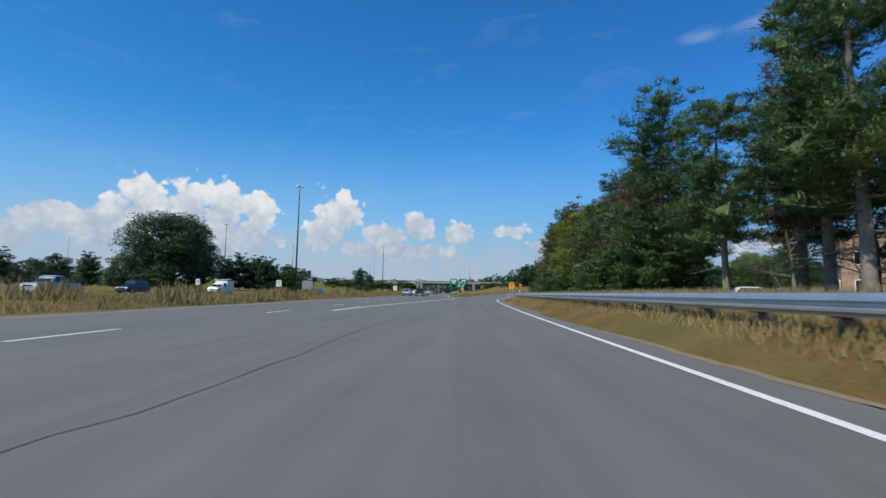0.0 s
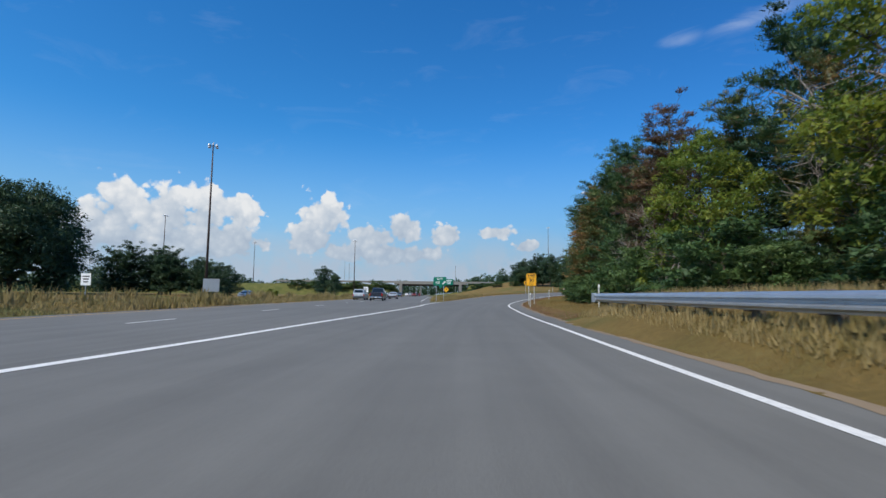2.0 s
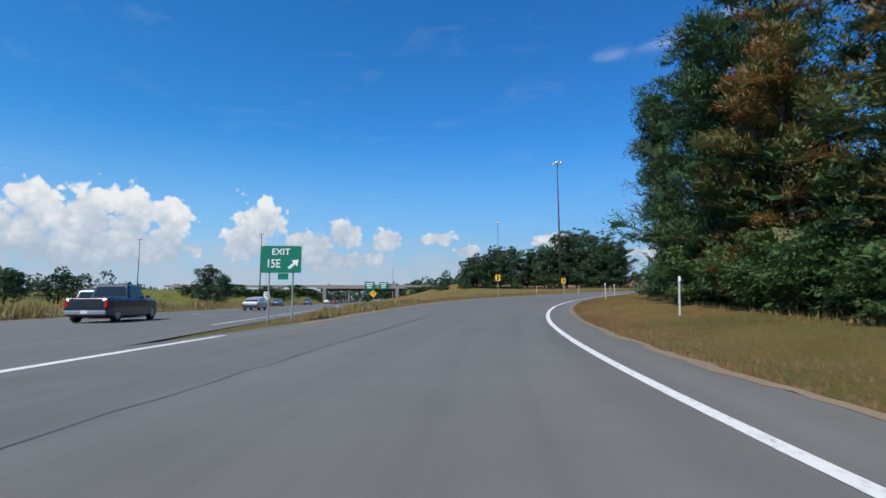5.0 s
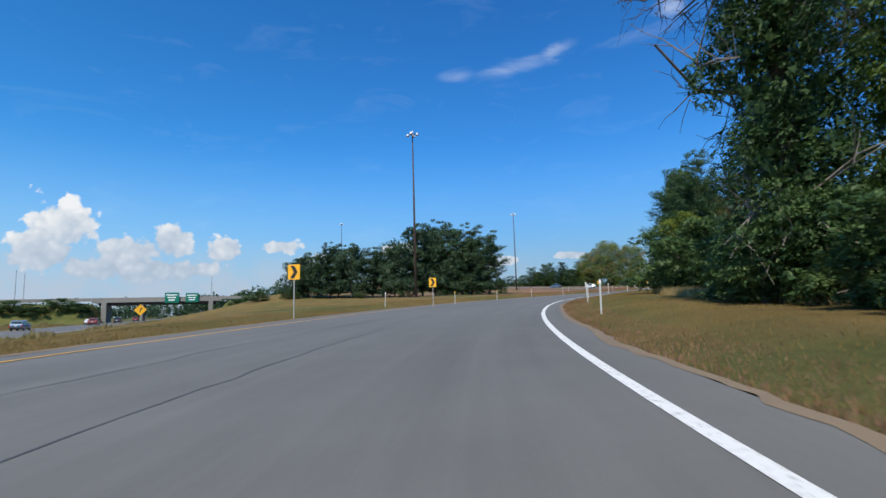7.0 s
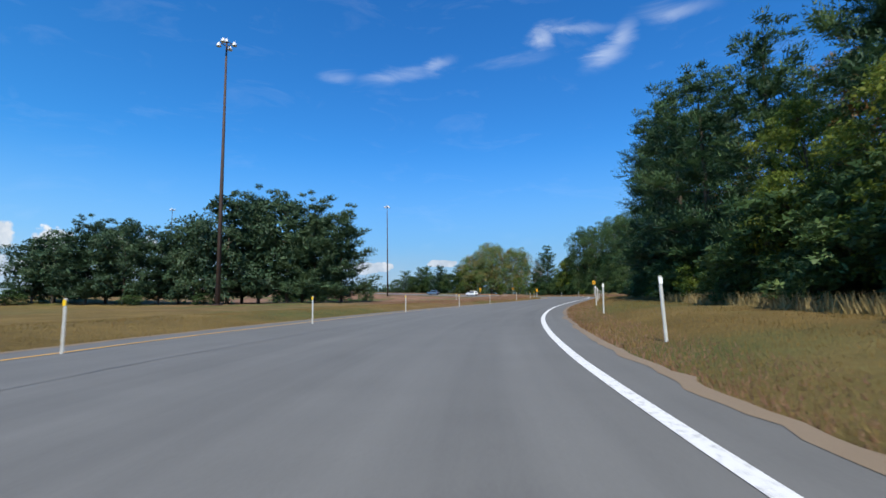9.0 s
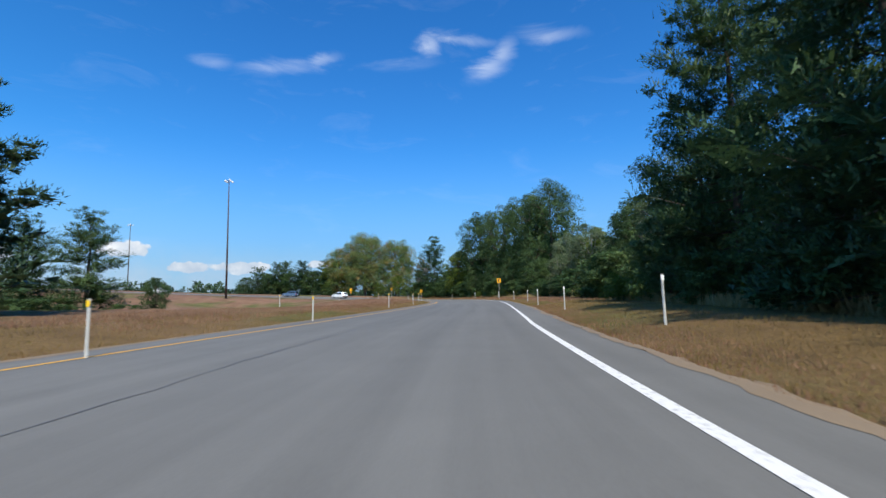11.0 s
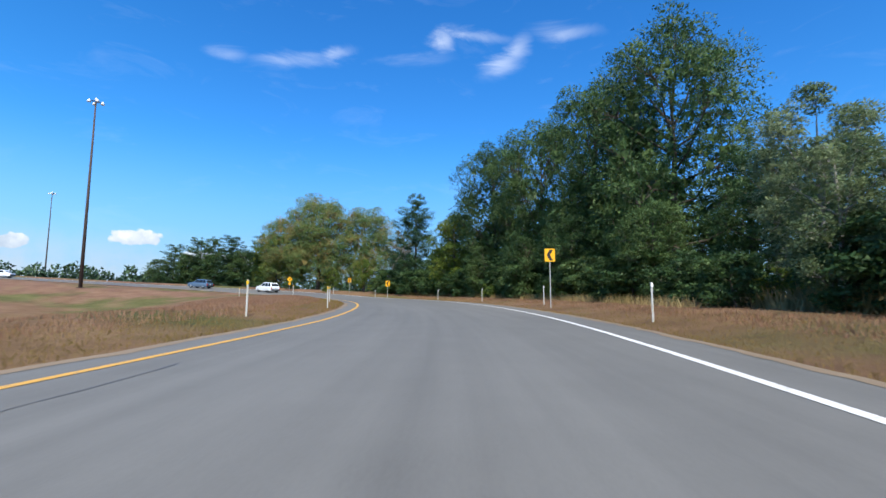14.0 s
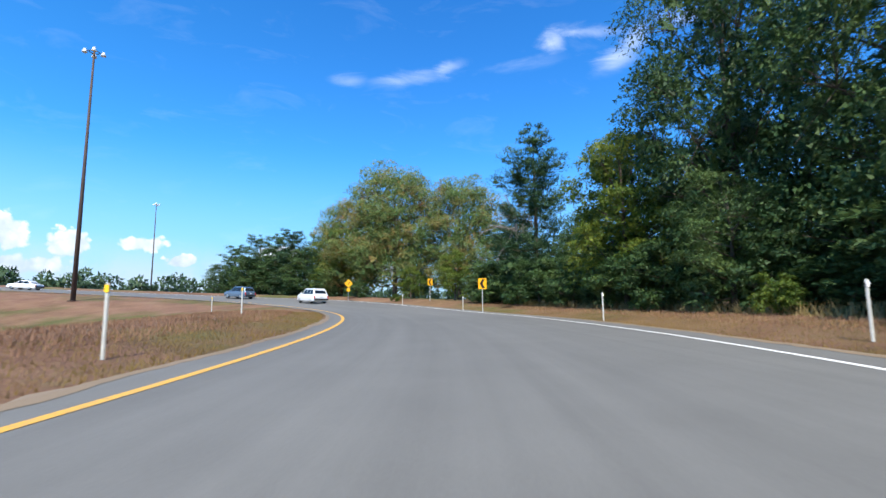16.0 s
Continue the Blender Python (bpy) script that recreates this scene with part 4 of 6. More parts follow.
def deciduous(seed, h, crown_lo, rad, lobes, pads, per, leaf, lean=0.0, egg=1.0, core=1.0):
    """A broad-leaved tree of height h: limbs that end in lobes, each lobe built of leafy cushions with dark gaps between."""
    rng = np.random.default_rng(seed)
    bars, chunks = [], []
    tr = np.array([[0, 0, -0.3], [lean * h * 0.15 + rng.normal(0, 0.1), rng.normal(0, 0.1), h * 0.3], [lean * h * 0.5, rng.normal(0, 0.2), h * 0.55], [lean * h, 0, h * 0.84]])
    r0 = 0.018 * h
    bars.append((tr, [r0 * 1.25, r0 * 0.85, r0 * 0.5, r0 * 0.12]))
    hz = h - crown_lo
    for i in range(lobes):
        k = (i + rng.uniform(0.1, 0.9)) / lobes                 # height within the crown
        reach = np.interp(k, [0, 0.18, 0.45, 0.7, 0.9, 1.0], [0.66, 0.9, 0.95, 0.80 * egg, 0.48 * egg, 0.1])
        a = i * 2.39996 + rng.normal(0, 0.3)
        q = reach * rng.uniform(0.5, 0.84) * rad
        R = rad * rng.uniform(0.34, 0.48) * (0.85 if k > 0.8 else 1.0)
        c = np.array([lean * h * k + q * math.cos(a), q * math.sin(a), crown_lo + hz * (0.06 + 0.86 * k)])
        c[2] = min(max(c[2], R * 0.7), h - R * 0.85)
        f0 = np.clip(k * 0.75 + 0.1, 0.15, 0.95)
        st = np.array([np.interp(f0, [0, 0.36, 0.66, 1], tr[:, j]) for j in range(3)])
        mid = (st + c) / 2 - np.array([0, 0, 0.05 * h * rng.uniform(0, 1)])
        bars.append(([st, mid, c], [r0 * 0.36, r0 * 0.22, r0 * 0.08]))
        for _ in range(int(pads * 1.5)):
            u = unit(rng, 1)[0]
            u[2] = abs(u[2]) if rng.uniform() < 0.62 else u[2]
            out = u + np.array([math.cos(a), math.sin(a), 0.25]) * 0.55
            out /= np.linalg.norm(out)
            pc = c + out * R * rng.uniform(0.6, 1.05)
            pr = R * rng.uniform(0.34, 0.58)
            pc[2] = max(pc[2], 0.25)
            bars.append(([c, (c + pc) / 2, pc], [r0 * 0.08, r0 * 0.05, r0 * 0.02]))
            chunks.append(leaf_pad(rng, pc, np.array([pr * 1.1, pr * 1.1, pr * 0.85]), int(per * rng.uniform(0.7, 1.3)), leaf, out * 0.8))
        n = int(40 * core)
        u = unit(rng, n)
        ln = R * rng.uniform(0.22, 0.42, n)
        chunks.append(sprays(c + u * R * 0.5, unit(rng, n), ln, ln * 0.8, rng, 1.0, u))
    n = int(lobes * 16 * core)
    u = unit(rng, n) * rng.uniform(0.1, 0.5, (n, 1))
    p = np.array([lean * h * 0.5, 0, crown_lo + hz * 0.45]) + u * np.array([rad, rad, hz * 0.62])
    p[:, 2] = np.maximum(p[:, 2], 0.3)
    ln = rad * rng.uniform(0.08, 0.15, n)
    chunks.append(sprays(p, unit(rng, n), ln, ln * 0.7, rng, 1.0, u))
    return limbs_mesh(bars, 5), chunks


def conifer(seed, h, lo, rad, droop, whorls, per, needle, gap=0.0, bare=0, top=0.25):
    """A pine: tiers of boughs that carry flat cushions of needles, with dark air between the tiers and a ragged top."""
    rng = np.random.default_rng(seed)
    bars, chunks = [], []
    r0 = 0.014 * h
    wob = rng.normal(0, 0.012 * h, 2)
    bars.append(([[0, 0, -0.3], [wob[0] * 0.3, wob[1] * 0.3, h * 0.35], [wob[0], wob[1], h * 0.7], [wob[0] * 0.6, 0, h * 0.985]], [r0 * 1.3, r0, r0 * 0.55, r0 * 0.1]))
    for _ in range(bare):
        a, z = rng.uniform(0, 6.28), h * rng.uniform(0.06, max(lo, 0.1) + 0.12)
        ln = rad * rng.uniform(0.25, 0.7)
        d = np.array([math.cos(a), math.sin(a), rng.uniform(-0.25, 0.15)])
        b0 = np.array([wob[0] * 0.3, wob[1] * 0.3, z])
        bars.append(([b0, b0 + d * ln * 0.5, b0 + d * ln + rng.normal(0, 0.1, 3)], [0.04, 0.025, 0.008]))
    for w in range(whorls):
        k = min(max((w + rng.uniform(-0.25, 0.25)) / whorls, 0), 0.99)
        if gap and rng.uniform() < gap:
            continue
        n_b = int(rng.integers(4, 7))
        a0 = rng.uniform(0, 6.28)
        for j in range(n_b):
            a = a0 + 6.283 * j / n_b + rng.normal(0, 0.3)
            prof = np.interp(k, [0, 0.12, 0.4, 0.7, 0.88, 0.96, 1.0], [0.8, 1.0, 0.97, 0.76, 0.48, 0.30, top * 0.5])
            ln = rad * prof * rng.uniform(0.5, 1.15)
            rise = np.interp(k, [0, 0.4, 0.8, 1.0], [-0.10 - droop, 0.06 - droop * 0.5, 0.4, 1.3])
            base = np.array([wob[0] * k, wob[1] * k, h * (lo + (0.985 - lo) * k) + rng.normal(0, 0.012 * h)])
            ahead = np.array([math.cos(a), math.sin(a), 0])
            sd = np.array([-math.sin(a), math.cos(a), 0])
            dirv = ahead + np.array([0, 0, rise])
            mid = base + dirv * ln * 0.55 - np.array([0, 0, 0.03 * ln])
            tip = base + dirv * ln + np.array([0, 0, 0.12 * ln])
            bars.append(([base, mid, tip], [r0 * 0.22 * (1.1 - k), r0 * 0.13 * (1.1 - k), 0.008]))
            nc = 5 if ln > rad * 0.75 else 4 if ln > rad * 0.45 else 2
            for q in range(nc):
                f = 0.34 + 0.66 * q / max(nc - 1, 1) + rng.normal(0, 0.05)
                c = base + (mid - base) * f / 0.55 if f < 0.55 else mid + (tip - mid) * (f - 0.55) / 0.45
                c = c + sd * rng.normal(0, 0.13) * ln + np.array([0, 0, 0.04 * ln])
                rr = (0.135 * ln + 0.08 * rad) * rng.uniform(0.75, 1.3)
                n = int(per * rng.uniform(0.8, 1.2))
                u = unit(rng, n)
                u[:, 2] = np.where((u[:, 2] < 0) & (rng.uniform(0, 1, n) < 0.75), -u[:, 2], u[:, 2])
                p = c + (ahead * u[:, :1] * 1.35 + sd * u[:, 1:2] + np.array([0, 0, 0.78]) * u[:, 2:]) * rr * rng.uniform(0.5, 1.08, (n, 1))
                out = ahead * u[:, :1] * 0.8 + sd * u[:, 1:2] * 0.8 + np.array([0, 0, 1.15]) * u[:, 2:]
                way = out * 0.7 + ahead * 0.4 + np.array([0, 0, 0.4]) + rng.normal(0, 0.4, (n, 3))
                L = needle * rng.uniform(0.6, 1.35, n)
                chunks.append(sprays(p, way, L, L * rng.uniform(0.20, 0.34, n), rng, 0.8, out))
                n = 4
                u = unit(rng, n) * np.array([0.5, 0.5, 0.12])
                L = rr * rng.uniform(0.8, 1.2, n)
                chunks.append(sprays(c + u * rr - [0, 0, 0.1 * rr], unit(rng, n) * [1, 1, 0.2], L, L * 0.8, rng, 0.3, u + [0, 0, 0.4]))
    return limbs_mesh(bars, 5), chunks


def bare_tree(seed, h, spread, twigs, lean=0.1):
    """Limbs of a dead tree, branching three times."""
    rng = np.random.default_rng(seed)
    bars = []
    r0 = 0.016 * h

    def grow(p, d, ln, r, lvl):
        mid = p + d * ln * 0.5 + rng.normal(0, 0.05 * ln, 3)
        q = p + d * ln + rng.normal(0, 0.08 * ln, 3)
        bars.append(([p, mid, q], [r, r * 0.75, r * 0.45]))
        if lvl == 0:
            return
        for _ in range(twigs):
            f = rng.uniform(0.35, 1.0)
            nd = d * 0.55 + unit(rng, 1)[0] * spread
            nd[2] += 0.1 if lvl > 1 else -0.15
            nd /= np.linalg.norm(nd)
            grow(p + (q - p) * f, nd, ln * rng.uniform(0.35, 0.62), max(r * 0.42, 0.01), lvl - 1)
    d = np.array([lean, 0, 1.0])
    grow(np.array([0, 0, -0.3]), d / np.linalg.norm(d), h * 0.62, r0, 3)
    return limbs_mesh(bars, 4)


wd, ch = conifer(11, 16.0, 0.04, 4.3, 0.05, 18, 80, 0.30)
PINE_A = tree_thing("pine_tree", "tall dark green white pine with layered boughs", wd, [("crown", ch, M_PINE)], M_BARK, None)
wd, ch = conifer(12, 16.0, 0.04, 4.1, 0.10, 18, 80, 0.30)
PINE_B = tree_thing("pine_tree", "dense dark green pine, some needles browning", wd, [("crown", ch, M_PINEB)], M_BARK, None)
wd, ch = conifer(13, 16.0, 0.30, 3.7, -0.05, 12, 85, 0.28, gap=0.06, bare=14, top=0.5)
PINE_C = tree_thing("pine_tree", "tall pine with bare lower trunk and open crown", wd, [("crown", ch, M_PINE)], M_BARKG, None)
wd, ch = conifer(16, 16.0, 0.26, 3.2, 0.05, 12, 50, 0.26, gap=0.1, bare=22, top=0.5)
PINE_R = tree_thing("pine_tree", "dying pine with rust brown needles and bare twigs", wd, [("crown", ch, M_RUST)], M_BARKG, None)
wd, ch = deciduous(21, 18.0, 0.9, 6.3, 24, 9, 120, 0.25, egg=1.1)
OAK_A = tree_thing("oak_tree", "large dark green oak with a dense lobed crown", wd, [("crown", ch, M_OAK)], M_BARK, None)
wd, ch = deciduous(22, 15.0, 0.4, 4.9, 20, 8, 110, 0.24, egg=1.1)
OAK_B = tree_thing("oak_tree", "dark green broad-leaved tree, leafy to the ground", wd, [("crown", ch, M_OAK)], M_BARK, None)
wd, ch = deciduous(23, 11.0, 0.6, 3.7, 15, 8, 110, 0.20)
MAPLE = tree_thing("maple_tree", "bright yellow-green maple with leafy crown", wd, [("crown", ch, M_MAPLE)], M_BARK, None)
wd, ch = deciduous(24, 16.0, 0.9, 6.3, 28, 10, 130, 0.23, egg=1.15)
AUTUMN = tree_thing("maple_tree", "broad green maple turning orange on its top", wd, [("crown", ch, M_AUTUMN)], M_BARK, None)
wd, ch = deciduous(25, 12.0, 0.9, 3.3, 17, 9, 125, 0.16, egg=1.25, core=0.8)
ASPEN = tree_thing("aspen_tree", "slender grey-green tree with pale leaves and stem", wd, [("crown", ch, M_ASPEN)], M_BARKP, None)
wd, ch = deciduous(26, 13.0, 2.0, 3.2, 14, 7, 60, 0.11, core=0.0)
RUSTY = tree_thing("withered_tree", "half-dead tree with sparse rust brown foliage", bare_tree(31, 13.0, 0.85, 7), [("crown", ch, M_RUST)], M_BARKG, None)
DEAD = tree_thing("dead_tree", "bare dead tree with pale grey branches", bare_tree(32, 11.0, 0.9, 5, 0.05), [], M_BARKG, None)
wd, ch = deciduous(27, 3.2, 0.0, 1.8, 9, 6, 80, 0.17)
BUSH_A = tree_thing("bush", "dense green roadside bush at the wood's edge", wd, [("leaves", ch, M_OAK)], M_BARK, None, "roadside bushes")
wd, ch = deciduous(28, 2.6, 0.0, 1.7, 8, 6, 80, 0.16)
BUSH_B = tree_thing("bush", "yellow-green roadside bush at the wood's edge", wd, [("leaves", ch, M_MAPLE)], M_BARK, None, "roadside bushes")
wd, ch = conifer(14, 11.0, 0.09, 3.6, 0.0, 14, 56, 0.30, bare=4, top=0.5)
FAR_PINE = tree_thing("pine_tree", "dark green pine standing across the grassland", wd, [("crown", ch, M_FAR)], M_BARK, None, "trees across the grassland")
wd, ch = deciduous(29, 10.0, 0.4, 4.3, 15, 7, 60, 0.30)
FAR_TREE = tree_thing("broadleaf_tree", "green broad-leaved tree standing across the grassland", wd, [("crown", ch, M_FAR)], M_BARK, None, "trees across the grassland")
wd, ch = conifer(15, 16.0, 0.05, 4.3, 0.05, 16, 32, 0.48)
PINE_L = tree_thing("pine_tree", "dark green pine at the back of the wood", wd, [("crown", ch, M_PINE)], M_BARK, None)
wd, ch = deciduous(33, 15.0, 0.4, 4.9, 18, 8, 52, 0.34, egg=1.1)
OAK_L = tree_thing("oak_tree", "dark green broad-leaved tree at the back of the wood", wd, [("crown", ch, M_OAK)], M_BARK, None)
wd, ch = deciduous(34, 19.0, 0.3, 11.0, 36, 10, 90, 0.42, egg=1.2)
ROUND = tree_thing("pine_tree", "huge dark conifer with a broad rounded crown", wd, [("crown", ch, M_FAR)], M_BARK, None, "trees across the grassland")
LOW = {PINE_A: PINE_L, PINE_B: PINE_L, OAK_A: OAK_L, OAK_B: OAK_L}
PROTO_H = {PINE_R: 16.0, PINE_L: 16.0, OAK_L: 15.0, ROUND: 19.0, PINE_A: 16.0, PINE_B: 16.0, PINE_C: 16.0, OAK_A: 18.0, OAK_B: 15.0, MAPLE: 11.0, AUTUMN: 16.0, ASPEN: 12.0, RUSTY: 13.0, DEAD: 11.0, BUSH_A: 3.2, BUSH_B: 2.6, FAR_PINE: 11.0, FAR_TREE: 10.0}
USED = set()


def plant(proto, x, y, h, rz, wide=1.0):
    k = h / PROTO_H[proto]
    m = at_ground(x, y, rz, -0.05) @ Matrix.Diagonal((k * wide, k * wide, k, 1))
    if proto not in USED:
        USED.add(proto)
        proto.matrix_basis = m
        return proto
    return copy_thing(proto, m)


def row(items):
    for n, (proto, s, off, h, wide) in enumerate(items):
        x, y = on_ramp(s, off)
        plant(LOW.get(proto, proto) if off > 20 else proto, float(x), float(y), h * (1.13 if s < 228 else 0.92 if s < 262 else 1.06), (n * 137) % 360, wide)


row([(PINE_C, 12, 16, 13.0, 1), (PINE_C, 17.5, 13.5, 12, 1.1), (PINE_C, 23, 16, 13.5, 1.1), (PINE_R, 28, 18, 12.5, 1.1), (PINE_A, 35, 13, 12.6, 0.95), (PINE_C, 33, 21, 13, 1.1),
     (PINE_R, 41, 13.5, 11.5, 1.0), (PINE_R, 22, 20, 9, 1.2), (RUSTY, 27, 21, 8, 1.2), (PINE_R, 18, 19, 8.5, 1.3), (RUSTY, 32, 24, 8, 1.2), (PINE_A, 26, 25, 11, 1.1), (PINE_A, 20, 26, 11, 1.1), (PINE_B, 30, 31, 9, 1.2), (PINE_B, 37, 33, 9, 1.2), (OAK_B, 24, 32, 8, 1.2), (RUSTY, 24, 15, 7, 1.2), (PINE_C, 26.5, 13.2, 10.5, 1.0), (PINE_C, 38, 17, 11, 1), (PINE_R, 44.5, 16, 11, 1), (MAPLE, 54, 12.2, 8.5, 1.1), (OAK_B, 49.5, 13, 8.5, 1.0), (OAK_B, 45.5, 14, 9, 1.0), (RUSTY, 48, 12.5, 8, 1), (PINE_B, 47, 16, 11, 1), (RUSTY, 54, 14, 13.5, 0.9), (PINE_B, 52, 21, 14, 1),
     (RUSTY, 58, 15, 15, 0.8), (OAK_B, 62, 18, 12, 1), (PINE_B, 66, 17, 13.5, 1), (MAPLE, 71.5, 13, 10, 1.0), (PINE_B, 76, 17, 16, 1), (PINE_R, 81, 14.5, 15.5, 1.1), (RUSTY, 79, 13, 11, 1), (PINE_C, 72, 19, 16.5, 1.1),
     (PINE_B, 85, 15, 15.5, 1), (PINE_A, 91, 13, 14.5, 1), (PINE_A, 97, 15, 16, 1), (PINE_B, 101, 11.5, 14.5, 1), (PINE_A, 107, 14, 17, 1), (PINE_B, 110, 10.5, 12, 1.1), (PINE_A, 114, 10.6, 15, 1.05),
     (PINE_A, 120, 9.8, 14, 1.2), (OAK_B, 126, 18, 11, 1), (OAK_A, 131, 22, 14, 1), (OAK_B, 141, 19, 5.0, 1.1), (PINE_A, 146, 21, 8, 1), (OAK_B, 148, 12.5, 13, 0.8), (OAK_B, 152, 18, 8, 1.1), (OAK_B, 158, 19, 8.5, 1.1),
     (OAK_B, 165, 17, 7, 1.1), (PINE_A, 174, 12.6, 11.7, 0.9), (MAPLE, 170.5, 11.0, 6.8, 0.95), (MAPLE, 177.5, 11.2, 7.5, 0.8), (OAK_B, 167.5, 14.5, 5.6, 1.2), (PINE_A, 181, 11.5, 11.5, 1), (PINE_A, 188, 10.5, 12.5, 1), (PINE_B, 184, 16, 13, 1),
     (PINE_A, 195, 10.5, 14.5, 1), (PINE_B, 198, 14, 15, 1), (PINE_A, 203, 10, 15, 1), (OAK_B, 209, 12.3, 15, 0.9), (PINE_A, 214, 11.6, 15.5, 0.9), (OAK_B, 218, 11.8, 14, 0.9), (OAK_B, 222, 13.2, 11.0, 0.95), (OAK_B, 225, 16, 11, 1),
     (ASPEN, 229, 14.5, 10, 1), (OAK_B, 232, 17, 9.5, 1), (ASPEN, 236, 16, 9.5, 1), (OAK_B, 237.5, 14.2, 13.8, 0.9), (OAK_B, 235.5, 14.8, 15.5, 0.85), (OAK_B, 234, 18, 13, 1.0), (OAK_B, 238, 21, 11, 1.2), (OAK_B, 246, 22, 11, 1.2), (OAK_B, 256, 22, 11, 1.2),
     (PINE_B, 243, 17, 12, 1), (PINE_A, 247, 18, 12.5, 0.95), (ASPEN, 251.5, 15, 12.8, 1.2), (MAPLE, 255.5, 17, 11, 1), (ASPEN, 258, 12.6, 8.4, 1.0), (ASPEN, 262, 16, 11.5, 1.0), (OAK_B, 266.5, 18, 12.5, 1.0),
     (OAK_A, 274, 18, 18.5, 0.85), (PINE_A, 278.5, 18, 18, 0.7), (OAK_A, 283, 17.5, 16.5, 0.95), (OAK_A, 291, 17, 16.5, 0.95),
     (OAK_B, 270, 13.5, 9, 1.1), (OAK_B, 287, 12.8, 9, 1.1), (OAK_A, 299, 16, 16.5, 0.9), (MAPLE, 303.5, 12.8, 11.5, 0.9), (OAK_B, 306, 15.5, 17, 0.95), (OAK_B, 279, 13, 10, 1.1), (OAK_B, 296, 12.6, 9, 1.1), (PINE_A, 316, 14.5, 16, 0.95), (OAK_B, 311, 16, 11.5, 1)])
# understorey along the wood's edge
_r = random.Random(5)
for s0, s1, o0, o1, step, hh in [(34, 60, 10.5, 12.5, 3.4, 2.6), (62, 84, 9.5, 11.5, 2.7, 3.0), (84, 122, 8.6, 10.4, 2.2, 2.4), (124, 150, 8.0, 10.5, 1.5, 2.3), (150, 178, 10.5, 12.5, 2.3, 3.6),
                                 (180, 230, 8.8, 10.5, 2.6, 2.6), (226, 246, 10.8, 12.8, 1.9, 3.2), (246, 264, 12.2, 14.0, 1.7, 2.6), (262, 322, 11.5, 14.0, 2.2, 2.8)]:
    s = s0
    while s < s1:
        x, y = on_ramp(s, _r.uniform(o0, o1))
        plant(BUSH_B if _r.random() < 0.2 else BUSH_A, float(x), float(y), hh * _r.uniform(0.5, 1.4), _r.uniform(0, 360), _r.uniform(0.9, 1.3))
        s += step * _r.uniform(0.7, 1.3)


def vine_tree(x, y, h, seed, leaning, label, girth, mat, bare_from=0.3):
    """A leaning trunk wrapped in curtains of climbing leaves, with bare limbs reaching out."""
    t = thing("vine_clad_tree", label, "tree", at_ground(x, y, 0), "vine-clad trees")
    rng = np.random.default_rng(seed)
    kn = [0, 0.3, 0.65, 1]
    ax = np.array([[0, 0, -0.3], [leaning[0] * 0.3, leaning[1] * 0.3, h * 0.3], [leaning[0] * 0.7, leaning[1] * 0.7, h * 0.65], [leaning[0], leaning[1], h]])
    along = lambda f: np.array([np.interp(f, kn, ax[:, k]) for k in range(3)])
    bars = [(ax, [0.36, 0.3, 0.22, 0.08])]
    for _ in range(13):
        f = rng.uniform(bare_from, 1.0)
        p = along(f)
        d = unit(rng, 1)[0]
        d[2] = abs(d[2]) * 0.7 - 0.05
        ln = rng.uniform(2.2, 4.6)
        q = p + d * ln
        bars.append(([p, (p + q) / 2 + [0, 0, 0.3], q], [0.085, 0.055, 0.02]))
        for _ in range(8):
            g = rng.uniform(0.35, 1)
            e = d * 0.6 + unit(rng, 1)[0] * 0.7 + np.array([0, 0, -0.3])
            p2 = p + (q - p) * g
            bars.append(([p2, p2 + e * ln * 0.2 + [0, 0, 0.05], p2 + e * ln * 0.38], [0.028, 0.018, 0.008]))
            for _ in range(4):
                p3 = p2 + e * ln * rng.uniform(0.12, 0.36)
                bars.append(([p3, p3 + (e + unit(rng, 1)[0]) * 0.25, p3 + (e + unit(rng, 1)[0]) * 0.5 - [0, 0, 0.2]], [0.012, 0.009, 0.005]))
    v, f = limbs_mesh(bars, 5)
    mesh_object("trunk", v, f, M_BARK, t, True)
    chunks = []
    for i in range(int(150 * girth)):
        fz = rng.uniform(0.04, 0.97)
        w = np.interp(fz, [0, 0.15, 0.5, 0.8, 1], [1.7, 1.35, 1.6, 1.4, 0.8]) * girth
        a = rng.uniform(0, 6.283)
        d = np.array([math.cos(a), math.sin(a), 0.0])
        c = along(fz) + d * w * rng.uniform(0.25, 1.0)
        pr = rng.uniform(0.42, 0.8)
        chunks.append(leaf_pad(rng, c, np.array([pr, pr, pr * 1.35]), int(210 * rng.uniform(0.7, 1.3)), 0.16, d * 0.8, 0.6, 0.35))
    n = 2200
    fz = rng.uniform(0.04, 0.95, n)
    u = unit(rng, n)
    p = np.stack([np.interp(fz, kn, ax[:, k]) for k in range(3)], 1) + u * np.array([0.9, 0.9, 0.3]) * girth * rng.uniform(0.4, 1.35, (n, 1))
    L = rng.uniform(0.3, 0.6, n)
    chunks.append(sprays(p, unit(rng, n), L, L * 0.8, rng, 1.0, u))
    leaf_object("vine", chunks, mat, t)


